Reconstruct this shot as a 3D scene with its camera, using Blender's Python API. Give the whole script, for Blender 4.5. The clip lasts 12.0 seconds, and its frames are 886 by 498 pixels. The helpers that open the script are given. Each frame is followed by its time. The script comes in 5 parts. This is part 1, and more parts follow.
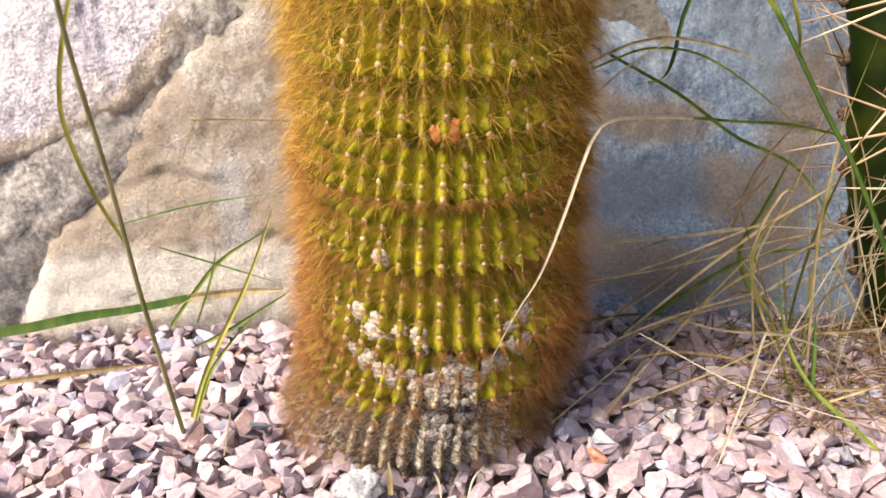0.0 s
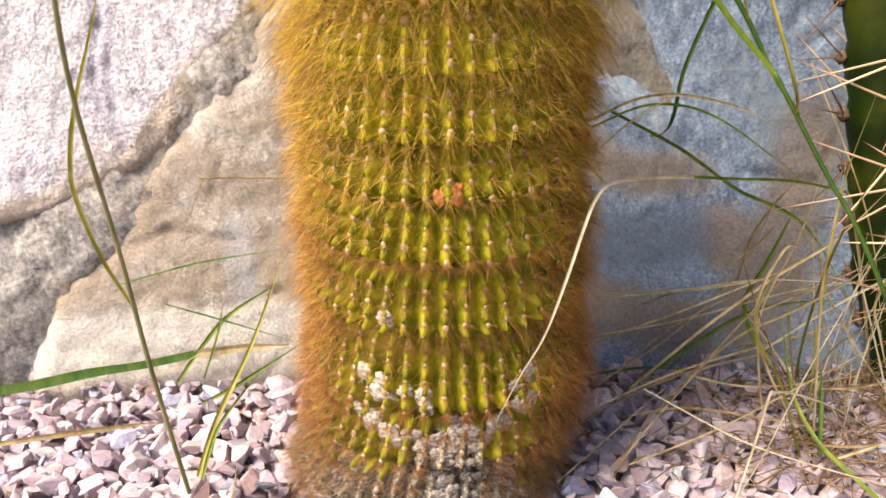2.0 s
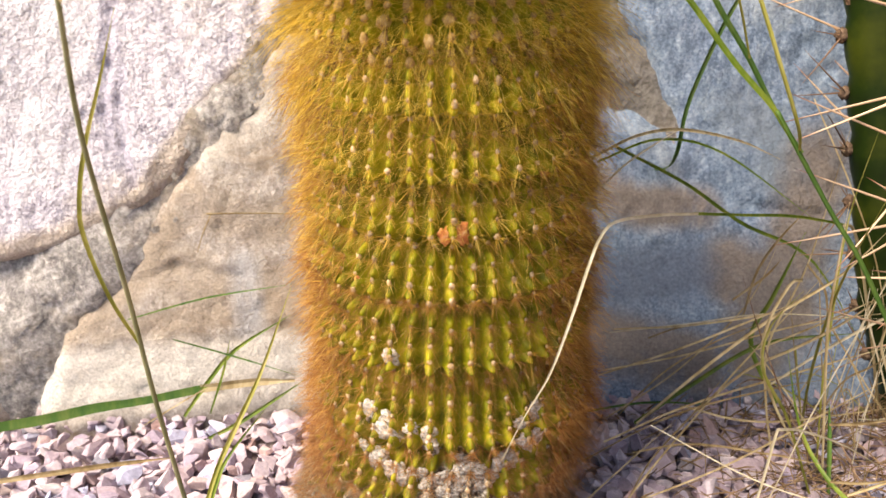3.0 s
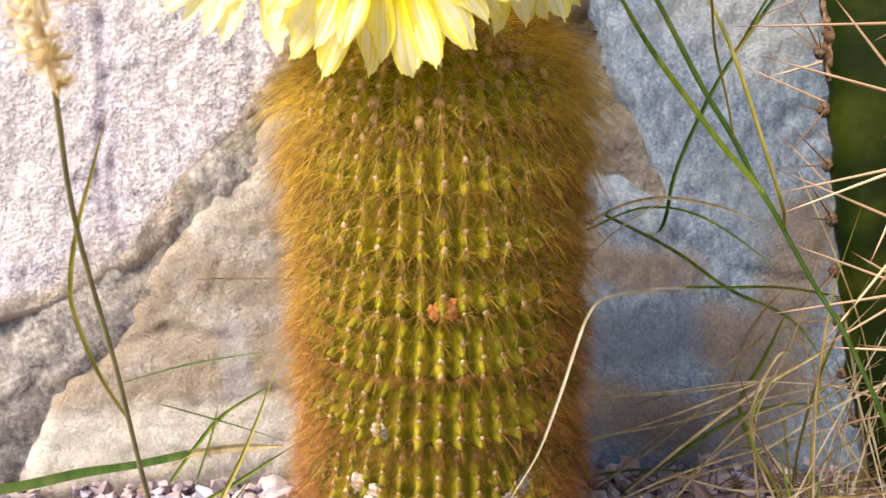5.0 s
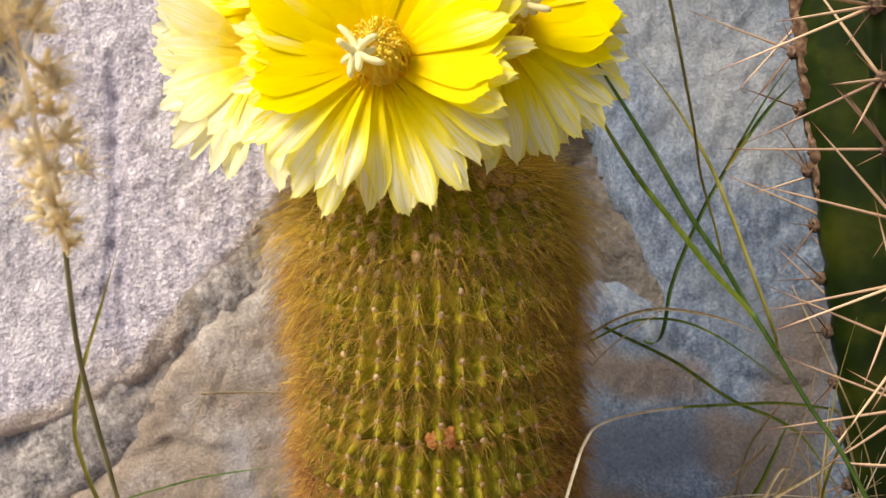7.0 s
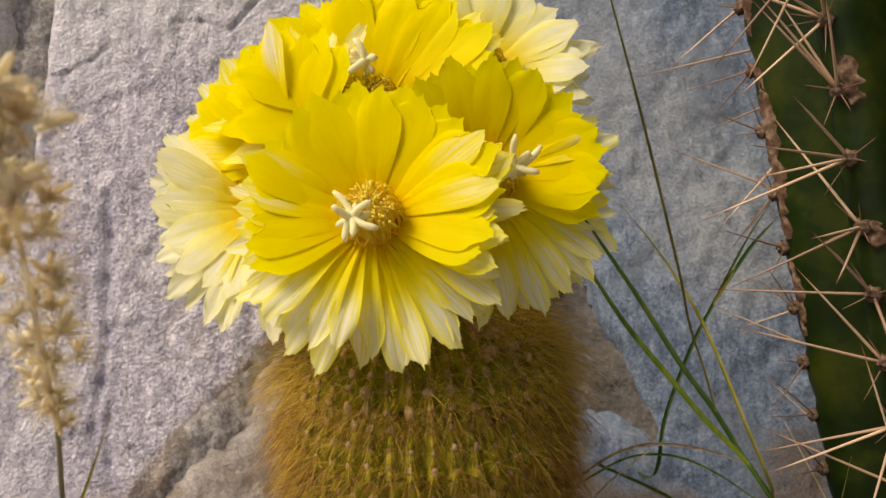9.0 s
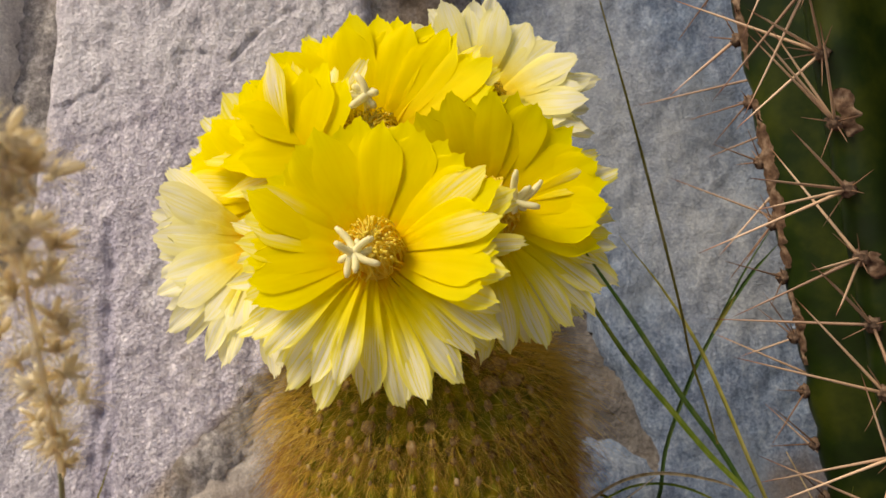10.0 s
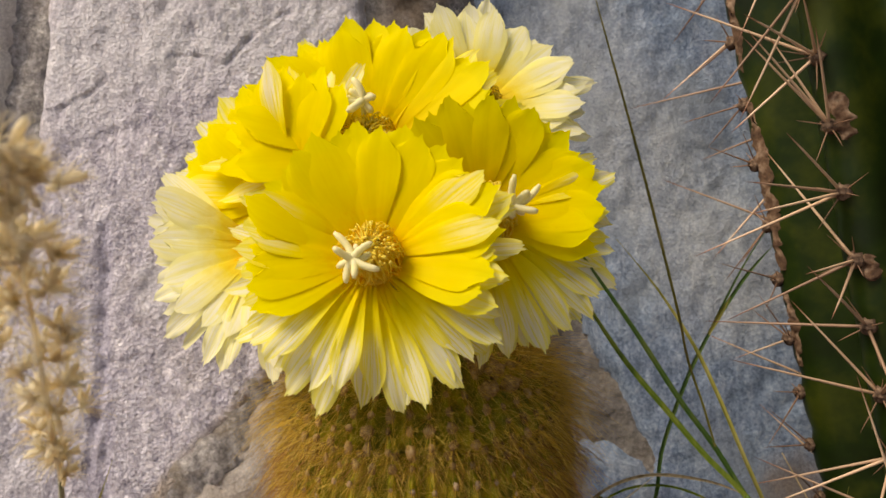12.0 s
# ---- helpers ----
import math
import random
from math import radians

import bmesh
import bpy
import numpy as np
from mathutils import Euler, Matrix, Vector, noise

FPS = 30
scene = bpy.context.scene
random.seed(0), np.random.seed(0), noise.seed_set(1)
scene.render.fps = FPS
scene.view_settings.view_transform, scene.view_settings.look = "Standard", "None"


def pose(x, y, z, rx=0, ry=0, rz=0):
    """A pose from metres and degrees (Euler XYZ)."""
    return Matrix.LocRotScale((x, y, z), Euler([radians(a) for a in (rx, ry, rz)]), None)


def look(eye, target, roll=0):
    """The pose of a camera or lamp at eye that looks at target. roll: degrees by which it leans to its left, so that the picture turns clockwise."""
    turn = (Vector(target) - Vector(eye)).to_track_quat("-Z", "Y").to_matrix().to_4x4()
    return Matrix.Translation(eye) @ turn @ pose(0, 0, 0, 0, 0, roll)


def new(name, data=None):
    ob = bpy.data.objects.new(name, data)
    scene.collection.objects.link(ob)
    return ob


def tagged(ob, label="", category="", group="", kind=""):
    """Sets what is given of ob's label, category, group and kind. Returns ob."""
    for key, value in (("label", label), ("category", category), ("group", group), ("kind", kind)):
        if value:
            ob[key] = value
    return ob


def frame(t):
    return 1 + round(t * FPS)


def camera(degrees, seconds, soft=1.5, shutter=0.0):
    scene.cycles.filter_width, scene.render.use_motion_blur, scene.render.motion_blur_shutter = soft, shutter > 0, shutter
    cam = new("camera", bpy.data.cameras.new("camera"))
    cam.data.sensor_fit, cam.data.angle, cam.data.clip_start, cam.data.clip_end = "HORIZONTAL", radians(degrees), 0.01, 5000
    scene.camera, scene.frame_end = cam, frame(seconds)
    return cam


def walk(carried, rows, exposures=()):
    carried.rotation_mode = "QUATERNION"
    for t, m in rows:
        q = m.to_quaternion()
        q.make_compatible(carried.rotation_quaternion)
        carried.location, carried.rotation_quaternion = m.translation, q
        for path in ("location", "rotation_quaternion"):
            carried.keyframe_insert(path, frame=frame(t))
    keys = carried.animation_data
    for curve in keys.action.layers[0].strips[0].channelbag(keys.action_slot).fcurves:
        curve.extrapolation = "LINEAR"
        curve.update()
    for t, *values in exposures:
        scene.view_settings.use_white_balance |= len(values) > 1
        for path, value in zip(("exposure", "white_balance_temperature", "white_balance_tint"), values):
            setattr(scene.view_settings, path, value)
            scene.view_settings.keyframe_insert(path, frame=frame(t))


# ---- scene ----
cam = camera(56.4, 12.0)
PATH = [
    (0, (0.01682, -0.01786, 0.22775), (-0.02493, 0.87566, -0.21932), -0.636),
    (0.5, (0.01679, -0.01780, 0.22889), (-0.02712, 0.88095, -0.20737), -0.773),
    (1, (0.01732, -0.01802, 0.23113), (-0.02866, 0.88455, -0.19695), -0.717),
    (1.5, (0.01838, -0.01744, 0.23381), (-0.03000, 0.89040, -0.18270), -0.792),
    (2, (0.01799, -0.01662, 0.23649), (-0.03264, 0.89617, -0.16879), -1.247),
    (2.5, (0.01880, -0.01573, 0.23869), (-0.03828, 0.90355, -0.15077), -1.649),
    (3, (0.01875, -0.01621, 0.24120), (-0.04035, 0.90828, -0.13540), -1.566),
    (3.2, (0.02054, -0.01620, 0.24202), (-0.04197, 0.91093, -0.12748), -1.706),
    (4.8, (0.02132, -0.01561, 0.25108), (-0.03410, 0.92713, -0.07781), -1.176),
    (5, (0.01966, -0.01408, 0.25332), (-0.02937, 0.92863, -0.07665), -0.994),
    (5.5, (0.02100, -0.01398, 0.25600), (-0.02815, 0.93262, -0.06263), -1.057),
    (6, (0.02193, -0.01419, 0.26066), (-0.02978, 0.93903, -0.03714), -1.196),
    (6.5, (0.02283, -0.01306, 0.26530), (-0.03309, 0.94696, -0.00901), -1.397),
    (7, (0.02457, -0.01567, 0.27305), (-0.03502, 0.95300, 0.03197), -1.641),
    (7.2, (0.02474, -0.01575, 0.27433), (-0.03670, 0.95630, 0.04777), -1.713),
    (8.8, (0.02527, -0.01520, 0.29362), (-0.02197, 0.97384, 0.15371), -1.611),
    (9, (0.02407, -0.01481, 0.29393), (-0.02042, 0.97582, 0.16477), -1.832),
    (9.5, (0.02412, -0.01501, 0.29711), (-0.01989, 0.97717, 0.18031), -1.889),
    (10, (0.02318, -0.01557, 0.29913), (-0.01850, 0.97793, 0.19326), -1.997),
    (10.5, (0.02355, -0.01593, 0.29897), (-0.01732, 0.97797, 0.19652), -1.883),
    (11, (0.02374, -0.01607, 0.29936), (-0.01761, 0.97779, 0.19672), -1.872),
    (11.5, (0.02282, -0.01589, 0.30012), (-0.01589, 0.97782, 0.19498), -2.027),
    (12, (0.02084, -0.01562, 0.30082), (-0.01028, 0.97823, 0.19452), -2.161),
]

EXPOSURES = [(0.0, 0.92, 7500, 16), (3.0, 0.98, 7500, 16), (5.0, 0.82, 7500, 16), (6.0, 0.62, 7500, 16), (7.2, 0.22, 7500, 16), (9.0, -0.30, 7700, 17), (12.0, -0.28, 7700, 17)]
walk(cam, [(t, look(eye, target, roll)) for t, eye, target, roll in PATH], EXPOSURES)

# depth of field of the small lens
cam.data.dof.use_dof = True
cam.data.dof.focus_distance = 0.32
cam.data.dof.aperture_fstop = 20.0

# ---- world and light ----
SUN_EL, SUN_AZ = 52.0, -64.0     # degrees; azimuth from behind the camera, minus is to the left
world = bpy.data.worlds.new("sky")
scene.world = world
world.use_nodes = True
wn = world.node_tree.nodes
sky = wn.new("ShaderNodeTexSky")
sky.sky_type = "NISHITA"
sky.sun_disc = False
sky.sun_elevation = radians(SUN_EL)
sky.sun_rotation = radians(180 + SUN_AZ)
world.node_tree.links.new(sky.outputs[0], wn["Background"].inputs[0])
wn["Background"].inputs[1].default_value = 0.18
sun = new("sun", bpy.data.lights.new("sun", "SUN"))
sun.data.energy = 5.5
sun.data.angle = radians(32)
sun.data.color = (1.0, 0.95, 0.86)
el, az = radians(SUN_EL), radians(SUN_AZ)
sun.matrix_world = look((math.sin(az) * math.cos(el), -math.cos(az) * math.cos(el), math.sin(el)), (0, 0, 0))


# ---- materials ----
def shader(name, rough=0.7, spec=0.3):
    m = bpy.data.materials.new(name)
    m.use_nodes = True
    nt = m.node_tree
    b = nt.nodes["Principled BSDF"]
    b.inputs["Roughness"].default_value = rough
    b.inputs["Specular IOR Level"].default_value = spec
    return m, nt, b


def add(nt, kind, links=(), **values):
    n = nt.nodes.new(kind)
    for k, v in values.items():
        n.inputs[k.replace("_", " ")].default_value = v
    for sock, src in links:
        nt.links.new(src, n.inputs[sock])
    return n


def ramp(nt, fac, stops, smooth=False):
    n = nt.nodes.new("ShaderNodeValToRGB")
    r = n.color_ramp
    r.interpolation = "EASE" if smooth else "LINEAR"
    while len(r.elements) < len(stops):
        r.elements.new(0.5)
    for e, (p, c) in zip(r.elements, stops):
        e.position = p
        e.color = (*c, 1) if len(c) == 3 else c
    nt.links.new(fac, n.inputs[0])
    return n.outputs[0]


def blend(nt, fac, a, b, mode="MIX"):
    n = nt.nodes.new("ShaderNodeMix")
    n.data_type = "RGBA"
    n.blend_type = mode
    for i, v in ((0, fac), (6, a), (7, b)):
        if isinstance(v, (int, float)):
            n.inputs[i].default_value = v
        elif isinstance(v, tuple):
            n.inputs[i].default_value = (*v, 1)
        else:
            nt.links.new(v, n.inputs[i])
    return n.outputs[2]


def fractal(nt, scale, detail=5, rough=0.6, stretch=None, which="Object"):
    tc = nt.nodes.new("ShaderNodeTexCoord")
    src = tc.outputs[which]
    if stretch:
        mp = nt.nodes.new("ShaderNodeMapping")
        mp.inputs["Scale"].default_value = stretch
        nt.links.new(src, mp.inputs[0])
        src = mp.outputs[0]
    return add(nt, "ShaderNodeTexNoise", [("Vector", src)], Scale=scale, Detail=detail, Roughness=rough).outputs[0]


def relief(nt, b, height, strength=0.5, distance=0.001):
    n = add(nt, "ShaderNodeBump", [("Height", height)], Strength=strength, Distance=distance)
    nt.links.new(n.outputs[0], b.inputs["Normal"])


def cells_tone(nt, scale):
    tc = nt.nodes.new("ShaderNodeTexCoord")
    cells = add(nt, "ShaderNodeTexVoronoi", [("Vector", tc.outputs["Object"])], Scale=scale)
    s = nt.nodes.new("ShaderNodeSeparateColor")
    nt.links.new(cells.outputs["Color"], s.inputs[0])
    return s.outputs[0]


def patch_amount(nt, name, wob):
    """How strongly a named patch of colour covers the stone, with a ragged outline."""
    a = nt.nodes.new("ShaderNodeAttribute")
    a.attribute_name = name
    n = add(nt, "ShaderNodeMath", [(0, wob), (1, a.outputs["Fac"])])
    n.operation = "MULTIPLY"
    return ramp(nt, n.outputs[0], [(0.17, (0, 0, 0)), (0.55, (0.85, 0.85, 0.85))])


def rock(name, dark, mid, light, patch, grain=520, big=14, bump=0.8, patch_at=(0.5, 0.68), rough=0.8, veins=(0.55, 0.54, 0.58), crystal=0.5, deep=0.0013, patch_stretch=None,
         stain=(0.26, 0.17, 0.10), pale_area=(0.62, 0.57, 0.48), shade=(0.16, 0.16, 0.20)):
    """Quarried stone: broad patches of a second colour, crystalline grain, slanting cleavage and fine relief."""
    m, nt, b = shader(name, rough, 0.35)
    g = fractal(nt, grain, 6, 0.8)
    w = fractal(nt, big * 4, 6, 0.65, (1, 1, 0.6))
    tc = nt.nodes.new("ShaderNodeTexCoord")
    slant = add(nt, "ShaderNodeMapping", [("Vector", tc.outputs["Object"])], Rotation=(0, radians(-38), 0), Scale=(1.0, 1.0, 0.32))
    cleave = add(nt, "ShaderNodeTexNoise", [("Vector", slant.outputs[0])], Scale=grain * 0.34, Detail=6.0, Roughness=0.68).outputs[0]
    base = ramp(nt, blend(nt, 0.4, g, cleave), [(0.40, dark), (0.5, mid), (0.60, light)])
    tone = ramp(nt, w, [(0.3, (0.68, 0.66, 0.70)), (0.5, (0.92, 0.91, 0.92)), (0.68, (1.06, 1.05, 1.03))])
    base = blend(nt, 0.85, base, tone, "MULTIPLY")
    ridge = add(nt, "ShaderNodeMath", [(0, fractal(nt, big * 2.2, 7, 0.62, (1, 1, 0.7)))])
    ridge.operation = "SUBTRACT"
    ridge.inputs[1].default_value = 0.5
    thin_line = add(nt, "ShaderNodeMath", [(0, ridge.outputs[0])])
    thin_line.operation = "ABSOLUTE"
    vein = ramp(nt, thin_line.outputs[0], [(0.0, veins), (0.010, (1, 1, 1))])
    base = blend(nt, 0.55, base, vein, "MULTIPLY")
    p = ramp(nt, fractal(nt, big, 6, 0.6, patch_stretch), [(patch_at[0], (0, 0, 0)), (patch_at[1], (1, 1, 1))])
    base = blend(nt, crystal * 0.75, base, ramp(nt, cells_tone(nt, grain * 0.9), [(0.0, (0.66, 0.64, 0.68)), (0.6, (1.0, 0.99, 1.0)), (0.9, (1.15, 1.15, 1.14)), (1.0, (1.5, 1.49, 1.48))]), "MULTIPLY")
    tint = blend(nt, g, tuple(c * 0.7 for c in patch), tuple(min(1, c * 1.25) for c in patch))
    base = blend(nt, p, base, tint)
    for attribute, colour in (("pale_area", pale_area), ("stain", stain), ("mark_and_shade", shade)):
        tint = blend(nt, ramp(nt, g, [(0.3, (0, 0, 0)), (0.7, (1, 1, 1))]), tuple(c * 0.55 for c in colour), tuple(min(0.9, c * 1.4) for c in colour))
        base = blend(nt, patch_amount(nt, attribute, blend(nt, 0.45, w, cleave)), base, tint)
    nt.links.new(base, b.inputs["Base Color"])
    cells = add(nt, "ShaderNodeTexVoronoi", [("Vector", tc.outputs["Object"])], Scale=grain * 0.8)
    facet = nt.nodes.new("ShaderNodeSeparateColor")
    nt.links.new(cells.outputs["Color"], facet.inputs[0])
    crumb = blend(nt, 0.35, facet.outputs[0], cells.outputs["Distance"])
    h = blend(nt, 0.12, blend(nt, 0.28, blend(nt, crystal * 0.85, g, crumb), cleave), vein)
    relief(nt, b, h, bump, deep)
    return m


def plain(name, colours, scale=200, rough=0.7, spec=0.3, bump=0.3, stretch=None, per="", through_light=0.0):
    """A surface with two or three colours by grain, varied object by object or island by island."""
    m, nt, b = shader(name, rough, spec)
    g = fractal(nt, scale, 4, 0.6, stretch)
    n = len(colours)
    col = ramp(nt, g, [(0.3 + 0.4 * i / max(1, n - 1), c) for i, c in enumerate(colours)])
    if per:
        r = nt.nodes.new("ShaderNodeObjectInfo" if per == "object" else "ShaderNodeNewGeometry")
        v = r.outputs["Random" if per == "object" else "Random Per Island"]
        col = blend(nt, 1.0, col, ramp(nt, v, [(0, (0.62, 0.6, 0.56)), (1, (1.15, 1.12, 1.05))]), "MULTIPLY")
    nt.links.new(col, b.inputs["Base Color"])
    if bump:
        relief(nt, b, g, bump, 0.0006)
    if through_light:
        thin(nt, b, col, through_light)
    return m


def thin(nt, b, col, amount):
    """Lets light through a thin leaf or petal."""
    t = add(nt, "ShaderNodeBsdfTranslucent", [("Color", col)])
    mx = add(nt, "ShaderNodeMixShader", [(1, b.outputs[0]), (2, t.outputs[0])], Fac=amount)
    nt.links.new(mx.outputs[0], nt.nodes["Material Output"].inputs[0])


STONE_GREY = rock("pale_mauve_stone", (0.34, 0.325, 0.38), (0.59, 0.565, 0.605), (0.82, 0.80, 0.81), (0.57, 0.51, 0.45), 620, 9, 1.0, (0.60, 0.80), 0.7, (0.46, 0.45, 0.50), 0.8, 0.0042, None,
                  (0.42, 0.345, 0.265), (0.74, 0.71, 0.68), (0.33, 0.31, 0.39))
STONE_TAN = rock("tan_stone", (0.32, 0.275, 0.225), (0.45, 0.40, 0.345), (0.60, 0.555, 0.49), (0.36, 0.27, 0.18), 660, 13, 1.0, (0.46, 0.66), 0.8, (0.55, 0.47, 0.39), 0.5, 0.0030, (0.8, 1.0, 1.9),
                 (0.31, 0.245, 0.18), (0.60, 0.565, 0.51), (0.42, 0.42, 0.43))
STONE_BLUE = rock("slate_blue_stone", (0.095, 0.14, 0.205), (0.19, 0.265, 0.365), (0.36, 0.44, 0.53), (0.20, 0.24, 0.28), 560, 13, 0.8, (0.50, 0.70), 0.8, (0.66, 0.66, 0.70), 0.5, 0.0024, None,
                  (0.20, 0.155, 0.12), (0.37, 0.40, 0.42), (0.09, 0.115, 0.165))
STONE_WHITE = rock("white_stone", (0.50, 0.48, 0.44), (0.68, 0.66, 0.60), (0.80, 0.78, 0.74), (0.55, 0.48, 0.38), 1100, 12, 0.7, (0.62, 0.8))
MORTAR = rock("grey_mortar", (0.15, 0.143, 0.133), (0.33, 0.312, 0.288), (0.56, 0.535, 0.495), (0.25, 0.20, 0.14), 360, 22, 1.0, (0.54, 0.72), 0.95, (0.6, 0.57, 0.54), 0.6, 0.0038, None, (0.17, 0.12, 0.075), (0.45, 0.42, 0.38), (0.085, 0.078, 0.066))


def gravel_material(name, per):
    m, nt, b = shader(name, 0.75, 0.3)
    r = nt.nodes.new("ShaderNodeObjectInfo" if per == "object" else "ShaderNodeNewGeometry")
    v = r.outputs["Random" if per == "object" else "Random Per Island"]
    tint = ramp(nt, v, [(0.0, (0.31, 0.235, 0.24)), (0.16, (0.44, 0.35, 0.345)), (0.32, (0.33, 0.275, 0.32)), (0.50, (0.52, 0.44, 0.43)),
                        (0.64, (0.39, 0.305, 0.32)), (0.76, (0.64, 0.57, 0.55)), (0.86, (0.40, 0.26, 0.22)), (0.91, (0.46, 0.47, 0.56)),
                        (0.955, (0.20, 0.19, 0.20)), (1.0, (0.66, 0.55, 0.50))])
    g = fractal(nt, 520, 5, 0.65)
    nt.links.new(blend(nt, 0.7, tint, ramp(nt, g, [(0.3, (0.54, 0.51, 0.62)), (0.55, (0.95, 0.93, 1.05)), (0.7, (1.24, 1.21, 1.32))]), "MULTIPLY"), b.inputs["Base Color"])
    relief(nt, b, g, 0.55, 0.0010)
    return m


# dark so that the added unseen wall bounces little light back
WALL_DARK = rock("shade_wall_surface", (0.04, 0.04, 0.04), (0.07, 0.068, 0.065), (0.11, 0.105, 0.10), (0.06, 0.05, 0.045), 300, 10, 0.6)
GRAVEL = gravel_material("gravel_stone", "object")
GRAVEL_REST = gravel_material("gravel_bed", "island")
SOIL = plain("gravel_dust", [(0.10, 0.08, 0.075), (0.28, 0.22, 0.21), (0.45, 0.37, 0.36)], 90, 0.95, 0.1, 1.0)


def skin_material():
    """Yellow-green cactus skin, corky grey where the bark attribute says so."""
    m, nt, b = shader("cactus_skin", 0.6, 0.25)
    g = fractal(nt, 130, 5, 0.6)
    green = ramp(nt, g, [(0.3, (0.075, 0.078, 0.003)), (0.5, (0.21, 0.20, 0.004)), (0.7, (0.42, 0.36, 0.010))])
    bark_grain = fractal(nt, 420, 5, 0.7, (1, 1, 2.2))
    bark = ramp(nt, bark_grain, [(0.36, (0.05, 0.035, 0.022)), (0.5, (0.25, 0.205, 0.15)), (0.62, (0.56, 0.51, 0.44))])
    a = nt.nodes.new("ShaderNodeAttribute")
    a.attribute_name = "bark"
    f = ramp(nt, a.outputs["Fac"], [(0.4, (0, 0, 0)), (0.6, (1, 1, 1))])
    nt.links.new(blend(nt, f, green, bark), b.inputs["Base Color"])
    nt.links.new(blend(nt, f, (0.58, 0.58, 0.58), (0.95, 0.95, 0.95)), b.inputs["Roughness"])
    relief(nt, b, blend(nt, f, g, bark_grain), 0.7, 0.0012)
    return m


def spine_material():
    """Golden bristles: honey yellow on the young growth, rusty brown on the old."""
    m, nt, b = shader("golden_spine", 0.42, 0.4)
    geo = nt.nodes.new("ShaderNodeNewGeometry")
    tc = nt.nodes.new("ShaderNodeTexCoord")
    z = nt.nodes.new("ShaderNodeSeparateXYZ")
    nt.links.new(tc.outputs["Object"], z.inputs[0])
    age = add(nt, "ShaderNodeMapRange", [("Value", z.outputs[2])], From_Min=0.04, From_Max=0.175).outputs[0]
    old = ramp(nt, geo.outputs["Random Per Island"], [(0, (0.24, 0.075, 0.018)), (0.5, (0.52, 0.20, 0.045)), (0.85, (0.66, 0.33, 0.08)), (1, (0.66, 0.48, 0.25))])
    young = ramp(nt, geo.outputs["Random Per Island"], [(0, (0.44, 0.23, 0.014)), (0.5, (0.76, 0.49, 0.04)), (1, (0.90, 0.68, 0.15))])
    grey = ramp(nt, geo.outputs["Random Per Island"], [(0, (0.13, 0.07, 0.03)), (0.5, (0.34, 0.20, 0.09)), (1, (0.54, 0.40, 0.24))])
    foot = add(nt, "ShaderNodeMapRange", [("Value", z.outputs[2])], From_Min=0.022, From_Max=0.044).outputs[0]
    col = blend(nt, foot, grey, blend(nt, age, old, young))
    nt.links.new(col, b.inputs["Base Color"])
    thin(nt, b, col, 0.18)
    return m


def spine_brown():
    """Rusty brown bristles of the grooves."""
    m, nt, b = shader("rusty_spine", 0.45, 0.35)
    geo = nt.nodes.new("ShaderNodeNewGeometry")
    col = ramp(nt, geo.outputs["Random Per Island"], [(0, (0.17, 0.055, 0.015)), (0.5, (0.38, 0.145, 0.035)), (1, (0.58, 0.29, 0.09))])
    nt.links.new(col, b.inputs["Base Color"])
    thin(nt, b, col, 0.18)
    return m


